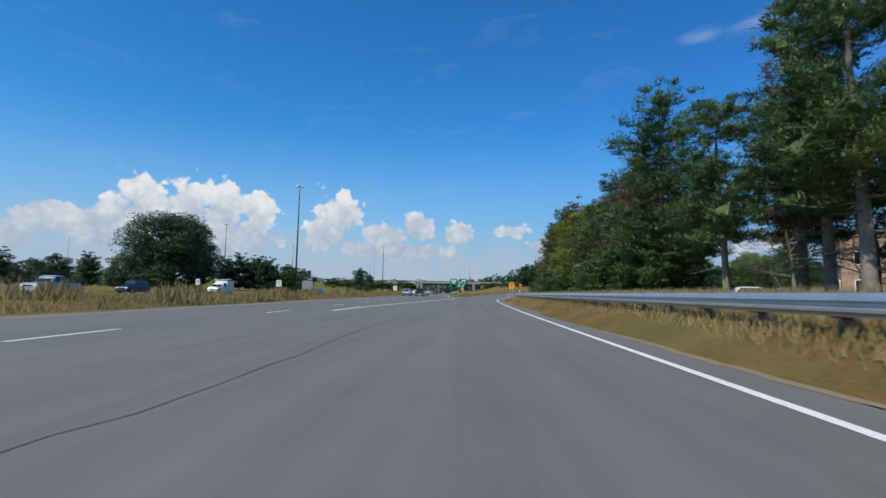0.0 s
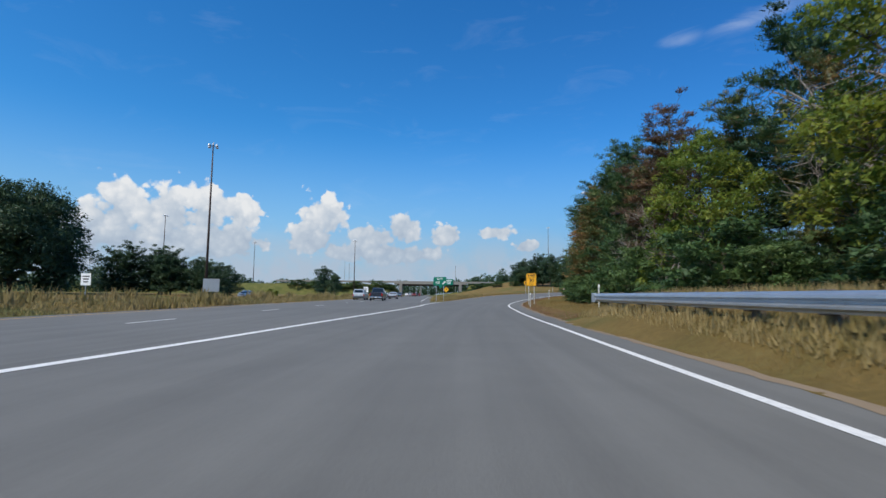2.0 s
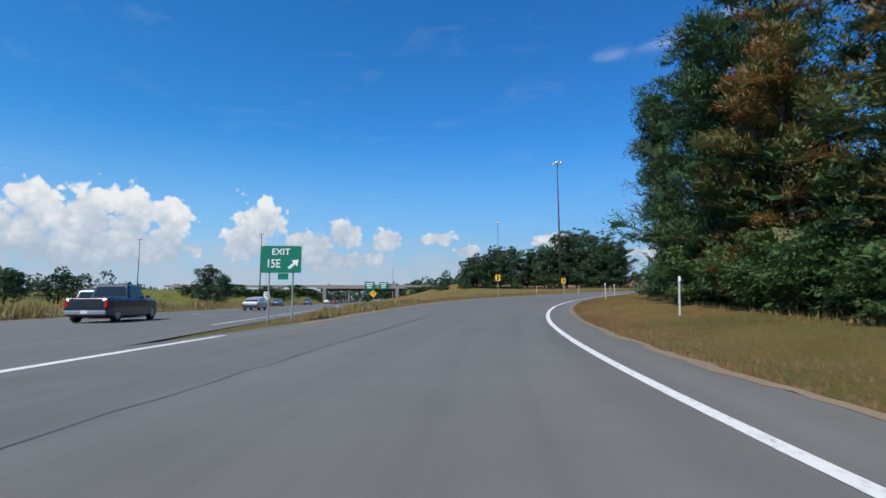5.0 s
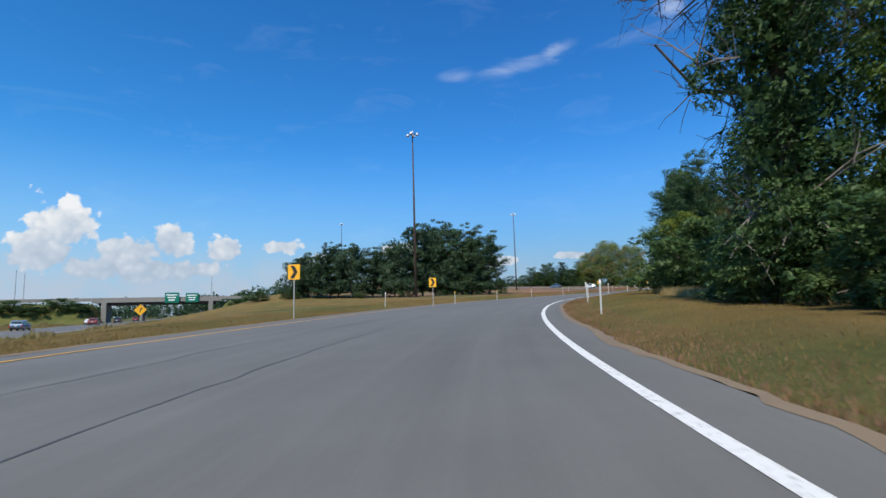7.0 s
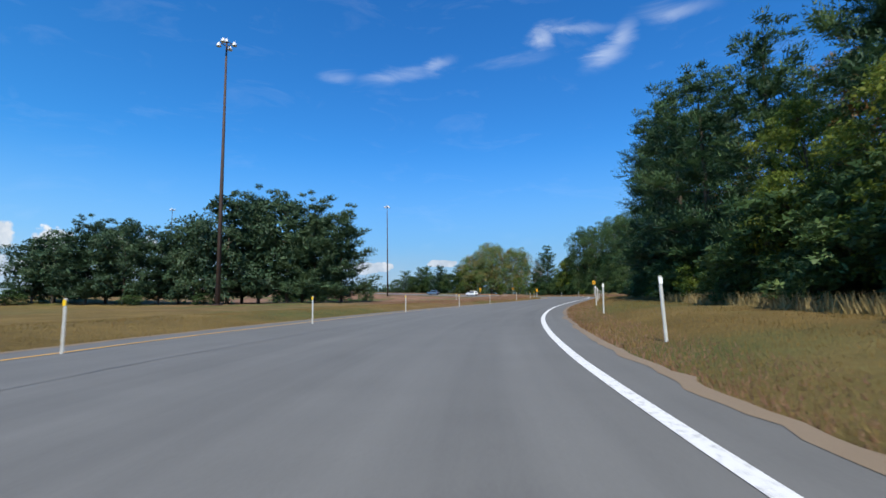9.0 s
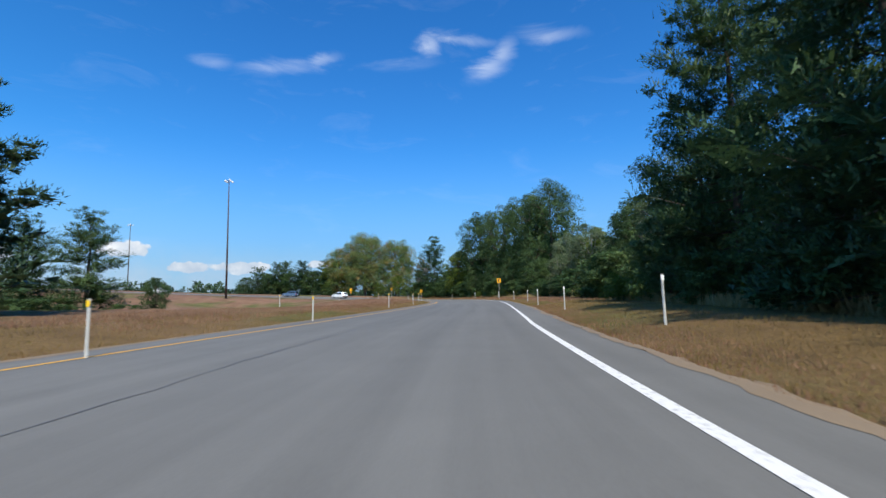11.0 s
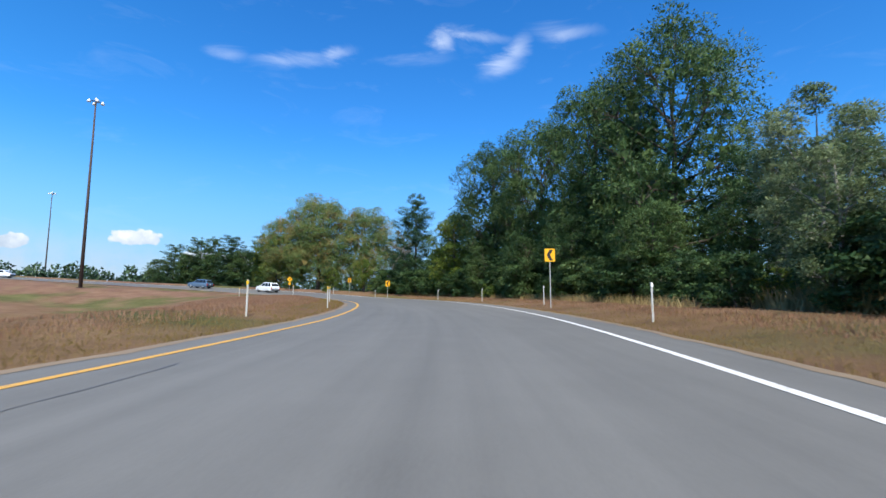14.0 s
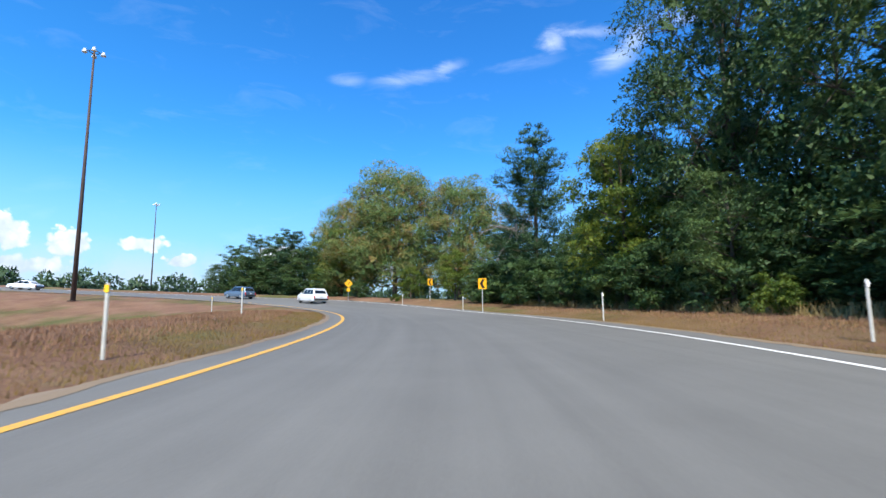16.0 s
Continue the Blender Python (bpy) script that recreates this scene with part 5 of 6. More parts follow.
M_VINE = foliage("vine leaves", [(0.035, 0.075, 0.016), (0.075, 0.135, 0.022), (0.14, 0.20, 0.03), (0.27, 0.28, 0.04)], 0.4, leaflet=0.09)
x, y = on_ramp(139.5, 8.9)
vine_tree(float(x), float(y), 17.5, 41, (-2.2, -1.0), "leaning tree trunk wrapped in green climbing vines", 1.3, M_OAK, 0.4)
x, y = on_ramp(138.5, 12.0)
vine_tree(float(x), float(y), 19.0, 42, (0.8, 0.3), "tall tree trunk wrapped in yellow-green climbing vines", 1.35, M_VINE, 0.55)
x, y = on_ramp(129.5, 14.5)
vine_tree(float(x), float(y), 14.5, 43, (0.6, -0.4), "tall tree trunk wrapped in dark climbing vines", 1.1, M_OAK)
for s, o, h in [(140.2, 8.2, 15), (69, 10.5, 4.5), (79, 11, 5.5), (49, 13, 9), (323, 17, 12.5)]:
    x, y = on_ramp(s, o)
    plant(DEAD, float(x), float(y), h, s * 31 % 360, 0.9)

# wood beyond the end of the ramp
for n, (p, x, y, h, wd_) in enumerate([
        (AUTUMN, 157.5, 293, 18.5, 1.0), (AUTUMN, 164.5, 287, 14.5, 0.95), (AUTUMN, 154.5, 299, 12.5, 1.0), (PINE_A, 160.5, 272, 9.5, 1.1), (MAPLE, 158.0, 279, 7, 1),
        (MAPLE, 152.8, 301, 12.5, 1.1), (PINE_A, 152.0, 306, 14, 1.2), (OAK_B, 150.5, 310.5, 13.5, 1.3), (PINE_B, 149.5, 315, 14, 1.3), (OAK_B, 148.0, 319.5, 13, 1.3), (PINE_A, 146.8, 324, 13.5, 1.3),
        (OAK_B, 145.5, 328.5, 12.5, 1.3), (PINE_B, 144.0, 333, 12, 1.3), (OAK_B, 142.5, 338, 10.5, 1.3), (OAK_B, 156, 309, 14.5, 1.3), (OAK_B, 154, 318, 14, 1.3), (PINE_A, 151, 327, 14.5, 1.3), (OAK_B, 149, 336, 13, 1.4),
        (OAK_B, 165, 300, 13, 1), (OAK_B, 170, 280, 11, 1), (OAK_B, 172, 268, 12, 1), (OAK_A, 180, 262, 14, 1), (PINE_B, 178, 250, 13, 1.2),
        (MAPLE, 154.5, 283.5, 4.5, 1.1), (BUSH_A, 151.5, 292.5, 2.2, 1.2), (BUSH_B, 151.0, 281, 1.8, 1.2), (BUSH_A, 150.0, 301, 2.4, 1.3)]):
    plant(LOW.get(p, p) if y > 302 or x > 168 else p, *swing(x, y), h, n * 71 % 360, wd_)
# back rows of the wood
row([(OAK_B, 268, 25, 15, 1.3), (OAK_B, 276, 26, 15, 1.3), (OAK_B, 284, 25, 18, 1.2), (OAK_B, 290, 24, 19, 1.2), (OAK_B, 296, 22, 19, 1.2), (OAK_B, 302, 21, 18, 1.2), (OAK_B, 308, 22, 15, 1.3), (OAK_B, 318, 21, 12, 1.3), (PINE_B, 326, 20, 13, 1.2)])

# clump of pines beside the light mast in the infield
for n, (p, x, y, h, wd_) in enumerate([
        (FAR_TREE, 30.0, 245, 10.5, 1.0), (FAR_TREE, 27.5, 247, 8.6, 1.0), (FAR_PINE, 34, 240, 11.8, 1.0), (FAR_TREE, 38.5, 237, 11.6, 0.85), (FAR_PINE, 42.5, 233, 9.8, 1.0), (FAR_TREE, 46.5, 229, 10.8, 0.85),
        (FAR_TREE, 50, 224.5, 14.4, 0.9), (FAR_PINE, 53.5, 222, 13.8, 0.95), (FAR_TREE, 56.5, 219, 13.9, 0.8), (FAR_PINE, 58.5, 214, 12.2, 1.0), (FAR_PINE, 60.5, 210, 10.6, 1.0), (FAR_PINE, 36.5, 244, 11, 1.1), (FAR_PINE, 45.5, 236, 10, 1.2), (FAR_PINE, 53, 229, 11.5, 1.2),
        (PINE_A, 76, 250, 15.5, 1.15), (PINE_A, 70, 252, 14, 1.2), (OAK_B, 84, 250, 9.6, 0.9), (FAR_TREE, 30, 250, 7.5, 1.3), (FAR_TREE, 59, 220, 9.5, 1.1), (BUSH_A, 64, 243, 3.0, 1.6), (BUSH_A, 70, 241, 2.6, 1.6), (BUSH_A, 79, 247, 2.6, 1.4),
        (BUSH_A, 18, 247, 2.4, 1.9), (BUSH_A, 25, 242, 2.2, 1.7), (BUSH_A, 47, 224, 1.6, 1.5), (BUSH_A, 39, 231, 1.5, 1.6)]):
    plant(p, *swing(x, y), h, n * 97 % 360, wd_)

# trees left of the main road
for n, (p, x, y, h, wd_) in enumerate([(ROUND, -72, 132, 19, 1.0), (OAK_B, -86, 130, 9.5, 1.1), (FAR_TREE, -85, 132, 8, 1), (FAR_PINE, -100, 140, 8.5, 1.1), (FAR_TREE, -91, 241, 9, 1.5), (FAR_TREE, -78, 242, 8, 1.6), (FAR_TREE, -118, 150, 9, 1.2), (FAR_PINE, -135, 150, 10, 1.2),
                                      (FAR_PINE, -66, 151, 8.8, 1.1), (FAR_PINE, -61, 149, 9.6, 1.05), (FAR_PINE, -56.5, 152, 9.2, 1.1), (FAR_PINE, -52, 148, 8.6, 1.1), (FAR_TREE, -47.5, 150, 7.6, 1.1), (FAR_PINE, -44.5, 147, 6.8, 1.1), (FAR_TREE, -40.5, 146, 6.6, 1.05), (FAR_TREE, -58, 156, 9.0, 1.2), (FAR_TREE, -42, 255, 11.5, 1.0), (FAR_TREE, -37, 249, 8.5, 0.9),
                                      (FAR_PINE, -150, 210, 11, 1.2), (FAR_PINE, -175, 230, 10, 1.4), (FAR_TREE, -200, 240, 12, 1.4), (BUSH_B, -22.5, 121, 2.6, 1.4), (BUSH_B, -47, 95, 3.2, 1.5), (BUSH_A, -52, 88, 3, 1.6)]):
    plant(LOW.get(p, p), x, y, h, n * 53 % 360, wd_)

# thicket deeper in the wood
for n, s in enumerate([*np.arange(178, 234, 3.6), *np.arange(284, 326, 3.4)]):
    x, y = on_ramp(s, 15.5 + 2.2 * (n % 3))
    plant(BUSH_A, float(x), float(y), 3.6 + 0.7 * (n % 2), n * 83 % 360, 1.6)

# shrubs on the banks of the crossing road
for n, (x, y, h) in enumerate([(-22, 338, 3.5), (-28, 340, 4), (-34, 337, 3.2), (-41, 339, 4.2), (-49, 338, 3.4), (-57, 340, 4.4), (-66, 339, 4), (-76, 340, 4.2), (26, 336, 2.6), (31, 338, 3.4), (37, 336, 3), (43, 338, 3.8), (50, 337, 4), (58, 338, 4),
                               (22, 333, 3.0), (24, 327, 2.0), (29, 331, 3.2), (34, 328, 2.8), (38, 332, 3.6), (42, 327, 2.6), (46, 332, 3.8), (51, 329, 3.2), (55, 333, 4.2), (60, 330, 3.6), (64, 335, 4.4), (69, 331, 4.0), (74, 336, 4.4), (35, 340, 3.4), (47, 341, 3.8), (60, 341, 4.2)]):
    plant(BUSH_A, x, y, h, n * 61 % 360, 2.0)

# far woods all round the horizon, one mass
def far_woods():
    rng = np.random.default_rng(9)
    chunks = []
    n = 1300
    for k in range(n):
        a = radians(-66 + 165 * (k + rng.uniform(0, 0.9)) / n)
        d = rng.choice([rng.uniform(300, 360), rng.uniform(380, 520), rng.uniform(560, 760)])
        x, y = 60 + d * math.sin(a), 120 + d * math.cos(a)
        if (-62 < x < 26 and y < 430) or (x > 60 and y < 375 and x < 175):
            continue
        h = rng.uniform(7, 13) * (0.8 if x > 60 else 1.0)
        r = rng.uniform(3.0, 5.0)
        m = 150
        u = unit(rng, m)
        q = rng.uniform(0.6, 1.0, (m, 1))
        z0 = float(lay(x, y)[0])
        p = np.array([x, y, z0 + h * 0.52]) + u * q * np.array([r, r, h * 0.5])
        ln = rng.uniform(0.9, 1.7, m)
        chunks.append(sprays(p, u + rng.normal(0, 0.5, (m, 3)), ln, ln * 0.75, rng, 1.0, u))
    return tagged(leaf_object("far_woods", chunks, M_FAR), "dark green woods along the horizon", "woods", kind="stuff")


far_woods()
# hidden prototypes that were not needed
for p in PROTO_H:
    if p not in USED:
        for o in (*p.children_recursive, p):
            bpy.data.objects.remove(o)


# ---------------------------------------------------------------- vehicles
def paint(name, col, rough=0.28, metal=0.0):
    m, t, b = material(name, rough, metal)
    co = node(t, "ShaderNodeTexCoord").outputs["Object"]
    c = mix_node(t, node(t, "ShaderNodeMapRange", {0: noise_of(t, co, 1.7, 5.0), 1: 0.4, 2: 0.8, 4: 0.35}).outputs[0], col, tuple(0.6 * v + 0.05 for v in col))
    t.links.new(c, b.inputs["Base Color"])
    b.inputs["Coat Weight"].default_value, b.inputs["Coat Roughness"].default_value = 0.6, 0.08
    return m


M_SILVER = paint("silver paint", (0.42, 0.44, 0.46), 0.3, 0.45)
M_NAVY = paint("dark blue paint", (0.008, 0.013, 0.026), 0.3, 0.0)
M_WHITEP = paint("white paint", (0.74, 0.75, 0.75))
M_GREYB = paint("grey blue paint", (0.10, 0.16, 0.24), 0.25, 0.3)
M_REDP = paint("dark red paint", (0.22, 0.025, 0.02))
M_GLASSD = plain("dark window glass", (0.012, 0.016, 0.02), 0.06, 0, 0.02)
M_TYRE = plain("tyre rubber", (0.018, 0.018, 0.018), 0.85, 0, 0.1)
M_RIM = plain("alloy rim", (0.42, 0.43, 0.44), 0.35, 0.8, 0.1)
M_TRIM = plain("black plastic trim", (0.022, 0.022, 0.024), 0.6, 0, 0.05)
M_TAIL = plain("red tail light lens", (0.42, 0.012, 0.012), 0.2, 0, 0.03)
M_HEAD = plain("clear head light lens", (0.75, 0.77, 0.8), 0.12, 0, 0.03)
M_CHROME = plain("chrome bumper", (0.6, 0.61, 0.62), 0.2, 0.9, 0.06)
M_PLATE = plain("pale registration plate", (0.6, 0.62, 0.66), 0.5)

KINDS = {  # length, width, height, shoulder, bonnet height, cabin foot (rear, front), cabin top (rear, front), wheel radius, bed
    "minivan": (5.05, 1.98, 1.75, 1.05, 0.98, -2.45, 1.15, -2.25, 0.15, 0.34, False),
    "pickup": (5.7, 2.03, 1.92, 1.18, 1.15, -0.75, 1.25, -0.55, 0.55, 0.40, True),
    "suv": (4.65, 1.85, 1.70, 1.02, 1.00, -2.2, 1.05, -1.85, 0.35, 0.35, False),
    "sedan": (4.75, 1.82, 1.46, 0.93, 0.88, -1.75, 1.15, -1.0, 0.35, 0.32, False),
}


def vehicle(kind, mat, m, label, racks=False, service=False):
    L, W, H, zs, zh, r0, f0, r1, f1, wr, bed = KINDS[kind]
    v = thing(kind, label, {"minivan": "minivan", "pickup": "pickup truck", "suv": "car", "sedan": "car"}[kind], m, "vehicles on the road")
    hw, gc = W / 2, 0.24
    # lower body, lofted from tail to nose
    st = [(-L / 2, 0.55, zs - 0.14, 0.86), (-L / 2 + 0.07, gc + 0.08, zs - 0.02, 0.95), (-L / 2 + 0.5, gc, zs, 1.0), (r0 * 0.4, gc, zs, 1.0), (f0, gc, zs, 1.0),
          (f0 + 0.1, gc, zs - 0.02, 1.0), (L / 2 - 0.45, gc, zh - 0.03, 0.97), (L / 2 - 0.1, gc + 0.05, zh - 0.16, 0.9), (L / 2, 0.45, zh - 0.35, 0.8)]
    bm = bmesh.new()
    rings = []
    for y, z0, z1, k in st:
        w = hw * k
        mid = (z0 + z1) / 2
        pr = [(w * 0.86, z0), (w * 0.98, z0 + 0.08), (w, mid), (w * 0.985, z1 - 0.1), (w * 0.92, z1)]
        rings.append([bm.verts.new((x, y, z)) for x, z in pr] + [bm.verts.new((-x, y, z)) for x, z in pr[::-1]])
    n = 10
    for a, b in zip(rings, rings[1:]):
        for i in range(n):
            bm.faces.new((a[i], b[i], b[(i + 1) % n], a[(i + 1) % n]))
    bm.faces.new(rings[0])
    bm.faces.new(rings[-1][::-1])
    bmesh.ops.recalc_face_normals(bm, faces=bm.faces)
    body = part("body", bm, mat, v)
    # cabin
    w0, w1 = hw * 0.92, hw * 0.76
    quad = lambda y0, y1, z, w, c: [(w - c, y0), (w, y0 + c), (w, y1 - c * 2), (w - c * 1.5, y1)]
    bm = bmesh.new()
    levels = [(zs - 0.03, r0, f0, w0), (zs + (H - zs) * 0.72, r0 + (r1 - r0) * 0.72, f0 + (f1 - f0) * 0.72, w0 + (w1 - w0) * 0.72), (H - 0.05, r1, f1, w1), (H, r1 + 0.18, f1 - 0.2, w1 * 0.86)]
    rings = []
    for z, ya, yb, w in levels:
        q = quad(ya, yb, z, w, 0.06)
        rings.append([bm.verts.new((x, y, z)) for x, y in q] + [bm.verts.new((-x, y, z)) for x, y in q[::-1]])
    for a, b in zip(rings, rings[1:]):
        for i in range(8):
            bm.faces.new((a[i], a[(i + 1) % 8], b[(i + 1) % 8], b[i]))
    bm.faces.new(rings[-1])
    bmesh.ops.recalc_face_normals(bm, faces=bm.faces)
    cab = part("cabin", bm, mat, v)

    def pane(name, pts, off):
        b2 = bmesh.new()
        f = b2.faces.new([b2.verts.new(p) for p in pts])
        b2.normal_update()
        d = f.normal * 0.012
        if d.dot(Vector(off)) < 0:
            f.normal_flip()
            d = -d
        e = bmesh.ops.extrude_face_region(b2, geom=[f])
        for g in e["geom"]:
            if isinstance(g, bmesh.types.BMVert):
                g.co += d
        return part(name, b2, M_GLASSD, cab, "dark tinted window glass")

    def lerp(z, a, b):
        k = (z - zs) / (H - 0.05 - zs)
        return a + (b - a) * k
    za, zb = zs + 0.03, H - 0.13
    pane("rear_window", [(s * lerp(z, w0, w1) * 0.84, lerp(z, r0, r1) - 0.004, z) for s, z in ((-1, za + 0.08), (1, za + 0.08), (1, zb), (-1, zb))], (0, -1, 0))
    pane("windscreen", [(s * lerp(z, w0, w1) * 0.88, lerp(z, f0, f1) + 0.004, z) for s, z in ((-1, za), (1, za), (1, zb), (-1, zb))], (0, 1, 0.3))
    cuts = {"minivan": (0.03, 0.32, 0.64, 0.93), "pickup": (0.06, 0.45, 0.92), "suv": (0.05, 0.3, 0.62, 0.92), "sedan": (0.1, 0.5, 0.92)}[kind]
    for s in (1, -1):
        for a, b in zip(cuts, cuts[1:]):
            pts = []
            for f, z in ((a + 0.015, za), (b - 0.015, za), (b - 0.015, zb), (a + 0.015, zb)):
                y = lerp(z, r0, r1) + (lerp(z, f0, f1) - lerp(z, r0, r1)) * f
                pts.append((s * (lerp(z, w0, w1) + 0.004), y, z))
            pane("side_window", pts, (s, 0, 0))
        part("mirror", box(0.2, 0.1, 0.15, (s * (hw + 0.08), f0 - 0.25, zs + 0.1), 0.03, 2), mat if not bed else M_TRIM, v)
        tl = box(0.16, 0.08, 0.34 if kind != "sedan" else 0.18, (s * (hw * 0.86), -L / 2 + 0.035, zs - 0.28), 0.02)
        part("tail_light", tl, M_TAIL, body, "red tail light")
        part("head_light", box(0.34, 0.14, 0.17, (s * hw * 0.66, L / 2 - 0.13, zh - 0.27), 0.03, 2), M_HEAD, body, "clear head light")
    part("rear_bumper", box(W * 0.9, 0.16, 0.2, (0, -L / 2 - 0.02, 0.5), 0.04, 2), M_CHROME if bed else M_TRIM, v)
    part("front_bumper", box(W * 0.86, 0.14, 0.2, (0, L / 2 - 0.01, 0.42), 0.04, 2), M_CHROME if bed else mat, v)
    part("grille", box(W * 0.5, 0.06, 0.22, (0, L / 2 - 0.03, zh - 0.33), 0.02), M_TRIM, v)
    part("number_plate", box(0.32, 0.02, 0.16, (0, -L / 2 - 0.015 if not bed else -L / 2 - 0.105, 0.78 if not bed else 0.52), 0.004), M_PLATE, v, "pale plate")
    if bed:
        part("bed_cover", box(W * 0.74, 1.75, 0.04, (0, -L / 2 + 1.05, zs + 0.005), 0.01), M_TRIM, v, "dark load bed")
        part("tailgate", box(W * 0.72, 0.04, zs - 0.72, (0, -L / 2 - 0.005, (zs + 0.66) / 2), 0.015), mat, v)
    for x in (-1, 1):
        for y in (-L / 2 + 0.95, L / 2 - 0.92):
            c = (x * (hw - 0.13), y, wr)
            t = tube([(c[0] - 0.11, y, wr), (c[0] - 0.095, y, wr), (c[0] + 0.095, y, wr), (c[0] + 0.11, y, wr)], [wr * 0.9, wr, wr, wr * 0.9], 18)
            w = part("wheel", t, M_TYRE, v, "black tyre")
            part("rim", tube([(c[0] + x * 0.085, y, wr), (c[0] + x * 0.118, y, wr)], [wr * 0.66, wr * 0.6], 14), M_RIM, w, "alloy rim")
    if racks:
        for x in (-1, 1):
            part("roof_rail", tube([(x * w1 * 0.85, r1 + 0.25, H + 0.02), (x * w1 * 0.85, r1 + 0.35, H + 0.08), (x * w1 * 0.85, f1 - 0.4, H + 0.08), (x * w1 * 0.85, f1 - 0.3, H + 0.01)], [0.02] * 4, 6), M_TRIM, v)
    if service:
        part("service_box", box(W * 1.02, 2.5, 1.35, (0, -L / 2 + 1.3, 1.55), 0.05, 2), M_WHITEP, v, "white utility box")
        for y in (-2.2, -1.0, 0.4):
            part("ladder_rack", tube([(-0.8, y, 2.05), (-0.8, y, 2.42), (0.8, y, 2.42), (0.8, y, 2.05)], [0.03] * 4, 6), M_ALU, v)
    return v


def road_pose(x, y, rz=0.0, z=0.012):
    return pose(x, y, z, 0, 0, rz)


def ramp_pose(s, off):
    x, y = on_ramp(s, off)
    x2, y2 = on_ramp(s + 2, off)
    z, z2 = float(hill(x, y)), float(hill(x2, y2))
    return pose(float(x), float(y), z + 0.02, math.degrees(math.atan2(z2 - z, 2)), 0, -float(np.interp(s, *zip(*BEND))))


vehicle("minivan", M_SILVER, road_pose(-9.0, 125.0, -0.6), "silver minivan with dark rear window driving the main road", True)
vehicle("pickup", M_NAVY, road_pose(-5.4, 118.0, -0.6), "dark blue pickup truck driving along the main road")
vehicle("sedan", M_SILVER, road_pose(-5.4, 150.0, -0.6), "silver sedan far ahead on the main road")
vehicle("suv", M_WHITEP, road_pose(-9.6, 172.0, -0.6), "white sport utility car far ahead on the main road")
vehicle("suv", M_GREYB, road_pose(-8.6, 226.0, -0.6), "dark grey-blue utility car on the main road")
vehicle("sedan", M_GREYB, road_pose(-11.0, 196.0, -0.6), "grey-blue sedan on the main road beside the median")
for k, (x, y, c) in enumerate([(-4.4, 262, M_REDP), (-8.4, 280, M_WHITEP), (-4.2, 296, M_NAVY), (-8.0, 325, M_SILVER), (-3.8, 336, M_REDP)]):
    vehicle("sedan" if k % 2 else "suv", c, road_pose(x, y, -0.6), ["dark red", "white", "dark blue", "silver", "dark red"][k] + " car in the distant queue under the bridge")
vehicle("pickup", M_SILVER, road_pose(-40.0, 51.0, 178, 0.032), "silver pickup truck coming along the opposite carriageway", True)
vehicle("pickup", M_WHITEP, road_pose(-37.5, 84.0, 178, 0.032), "white utility truck with ladder rack and service box", False, True)
vehicle("sedan", M_WHITEP, road_pose(-37.0, 150.0, 178, 0.032), "white sedan coming along the opposite carriageway")
vehicle("suv", M_NAVY, road_pose(-41.0, 66.0, 178, 0.032), "dark car coming along the opposite carriageway")
vehicle("suv", M_WHITEP, ramp_pose(338, 1.2), "white sport utility car driving ahead on the ramp")
vehicle("suv", M_GREYB, ramp_pose(356, 2.0), "grey-blue sport utility car ahead on the climbing ramp")
vehicle("sedan", M_WHITEP, ramp_pose(394, 1.6), "white sedan far ahead on the climbing ramp")
vehicle("suv", M_WHITEP, at_ground(35.0, 58.6, 75), "white car parked behind the roadside pines")
vehicle("suv", M_NAVY, at_ground(39.0, 57.0, 78), "dark blue car parked behind the roadside pines")
vehicle("sedan", M_NAVY, at_ground(43.0, 55.5, 76), "dark sedan parked behind the roadside pines")


def building():
    b = thing("brick_building", "tan brick building with dark windows behind the pines", "building", at_ground(66.0, 60.0, -32))
    w, d, h = 30.0, 14.0, 8.5
    M_WALL = plain("tan brick wall", (0.40, 0.27, 0.18), 0.85, 0, 0.15, 1.5)
    part("wall", box(w, d, h + 0.5, (0, 0, h / 2 - 0.25), 0.03), M_WALL, b)
    part("roof", box(w + 0.4, d + 0.4, 0.35, (0, 0, h + 0.18), 0.04), M_CONCRETE, b)
    for z in (1.9, 5.4):
        for k in range(8):
            x = -w / 2 + 2.2 + k * 3.65
            wn = part("window", box(1.9, 0.16, 1.7, (x, -d / 2 - 0.03, z), 0.015), M_SIGNW, b)
            for q in (-0.45, 0.45):
                part("pane", box(0.82, 0.05, 1.5, (x + q, -d / 2 - 0.11, z), 0.008), M_GLASSD, wn)
            wn2 = part("window", box(0.16, 1.9, 1.7, (-w / 2 - 0.03, -d / 2 + 2.0 + (k % 4) * 3.4, z), 0.015), M_SIGNW, b) if k < 4 else None
            if wn2:
                part("pane", box(0.05, 1.6, 1.5, (-w / 2 - 0.11, -d / 2 + 2.0 + k * 3.4, z), 0.008), M_GLASSD, wn2)


building()


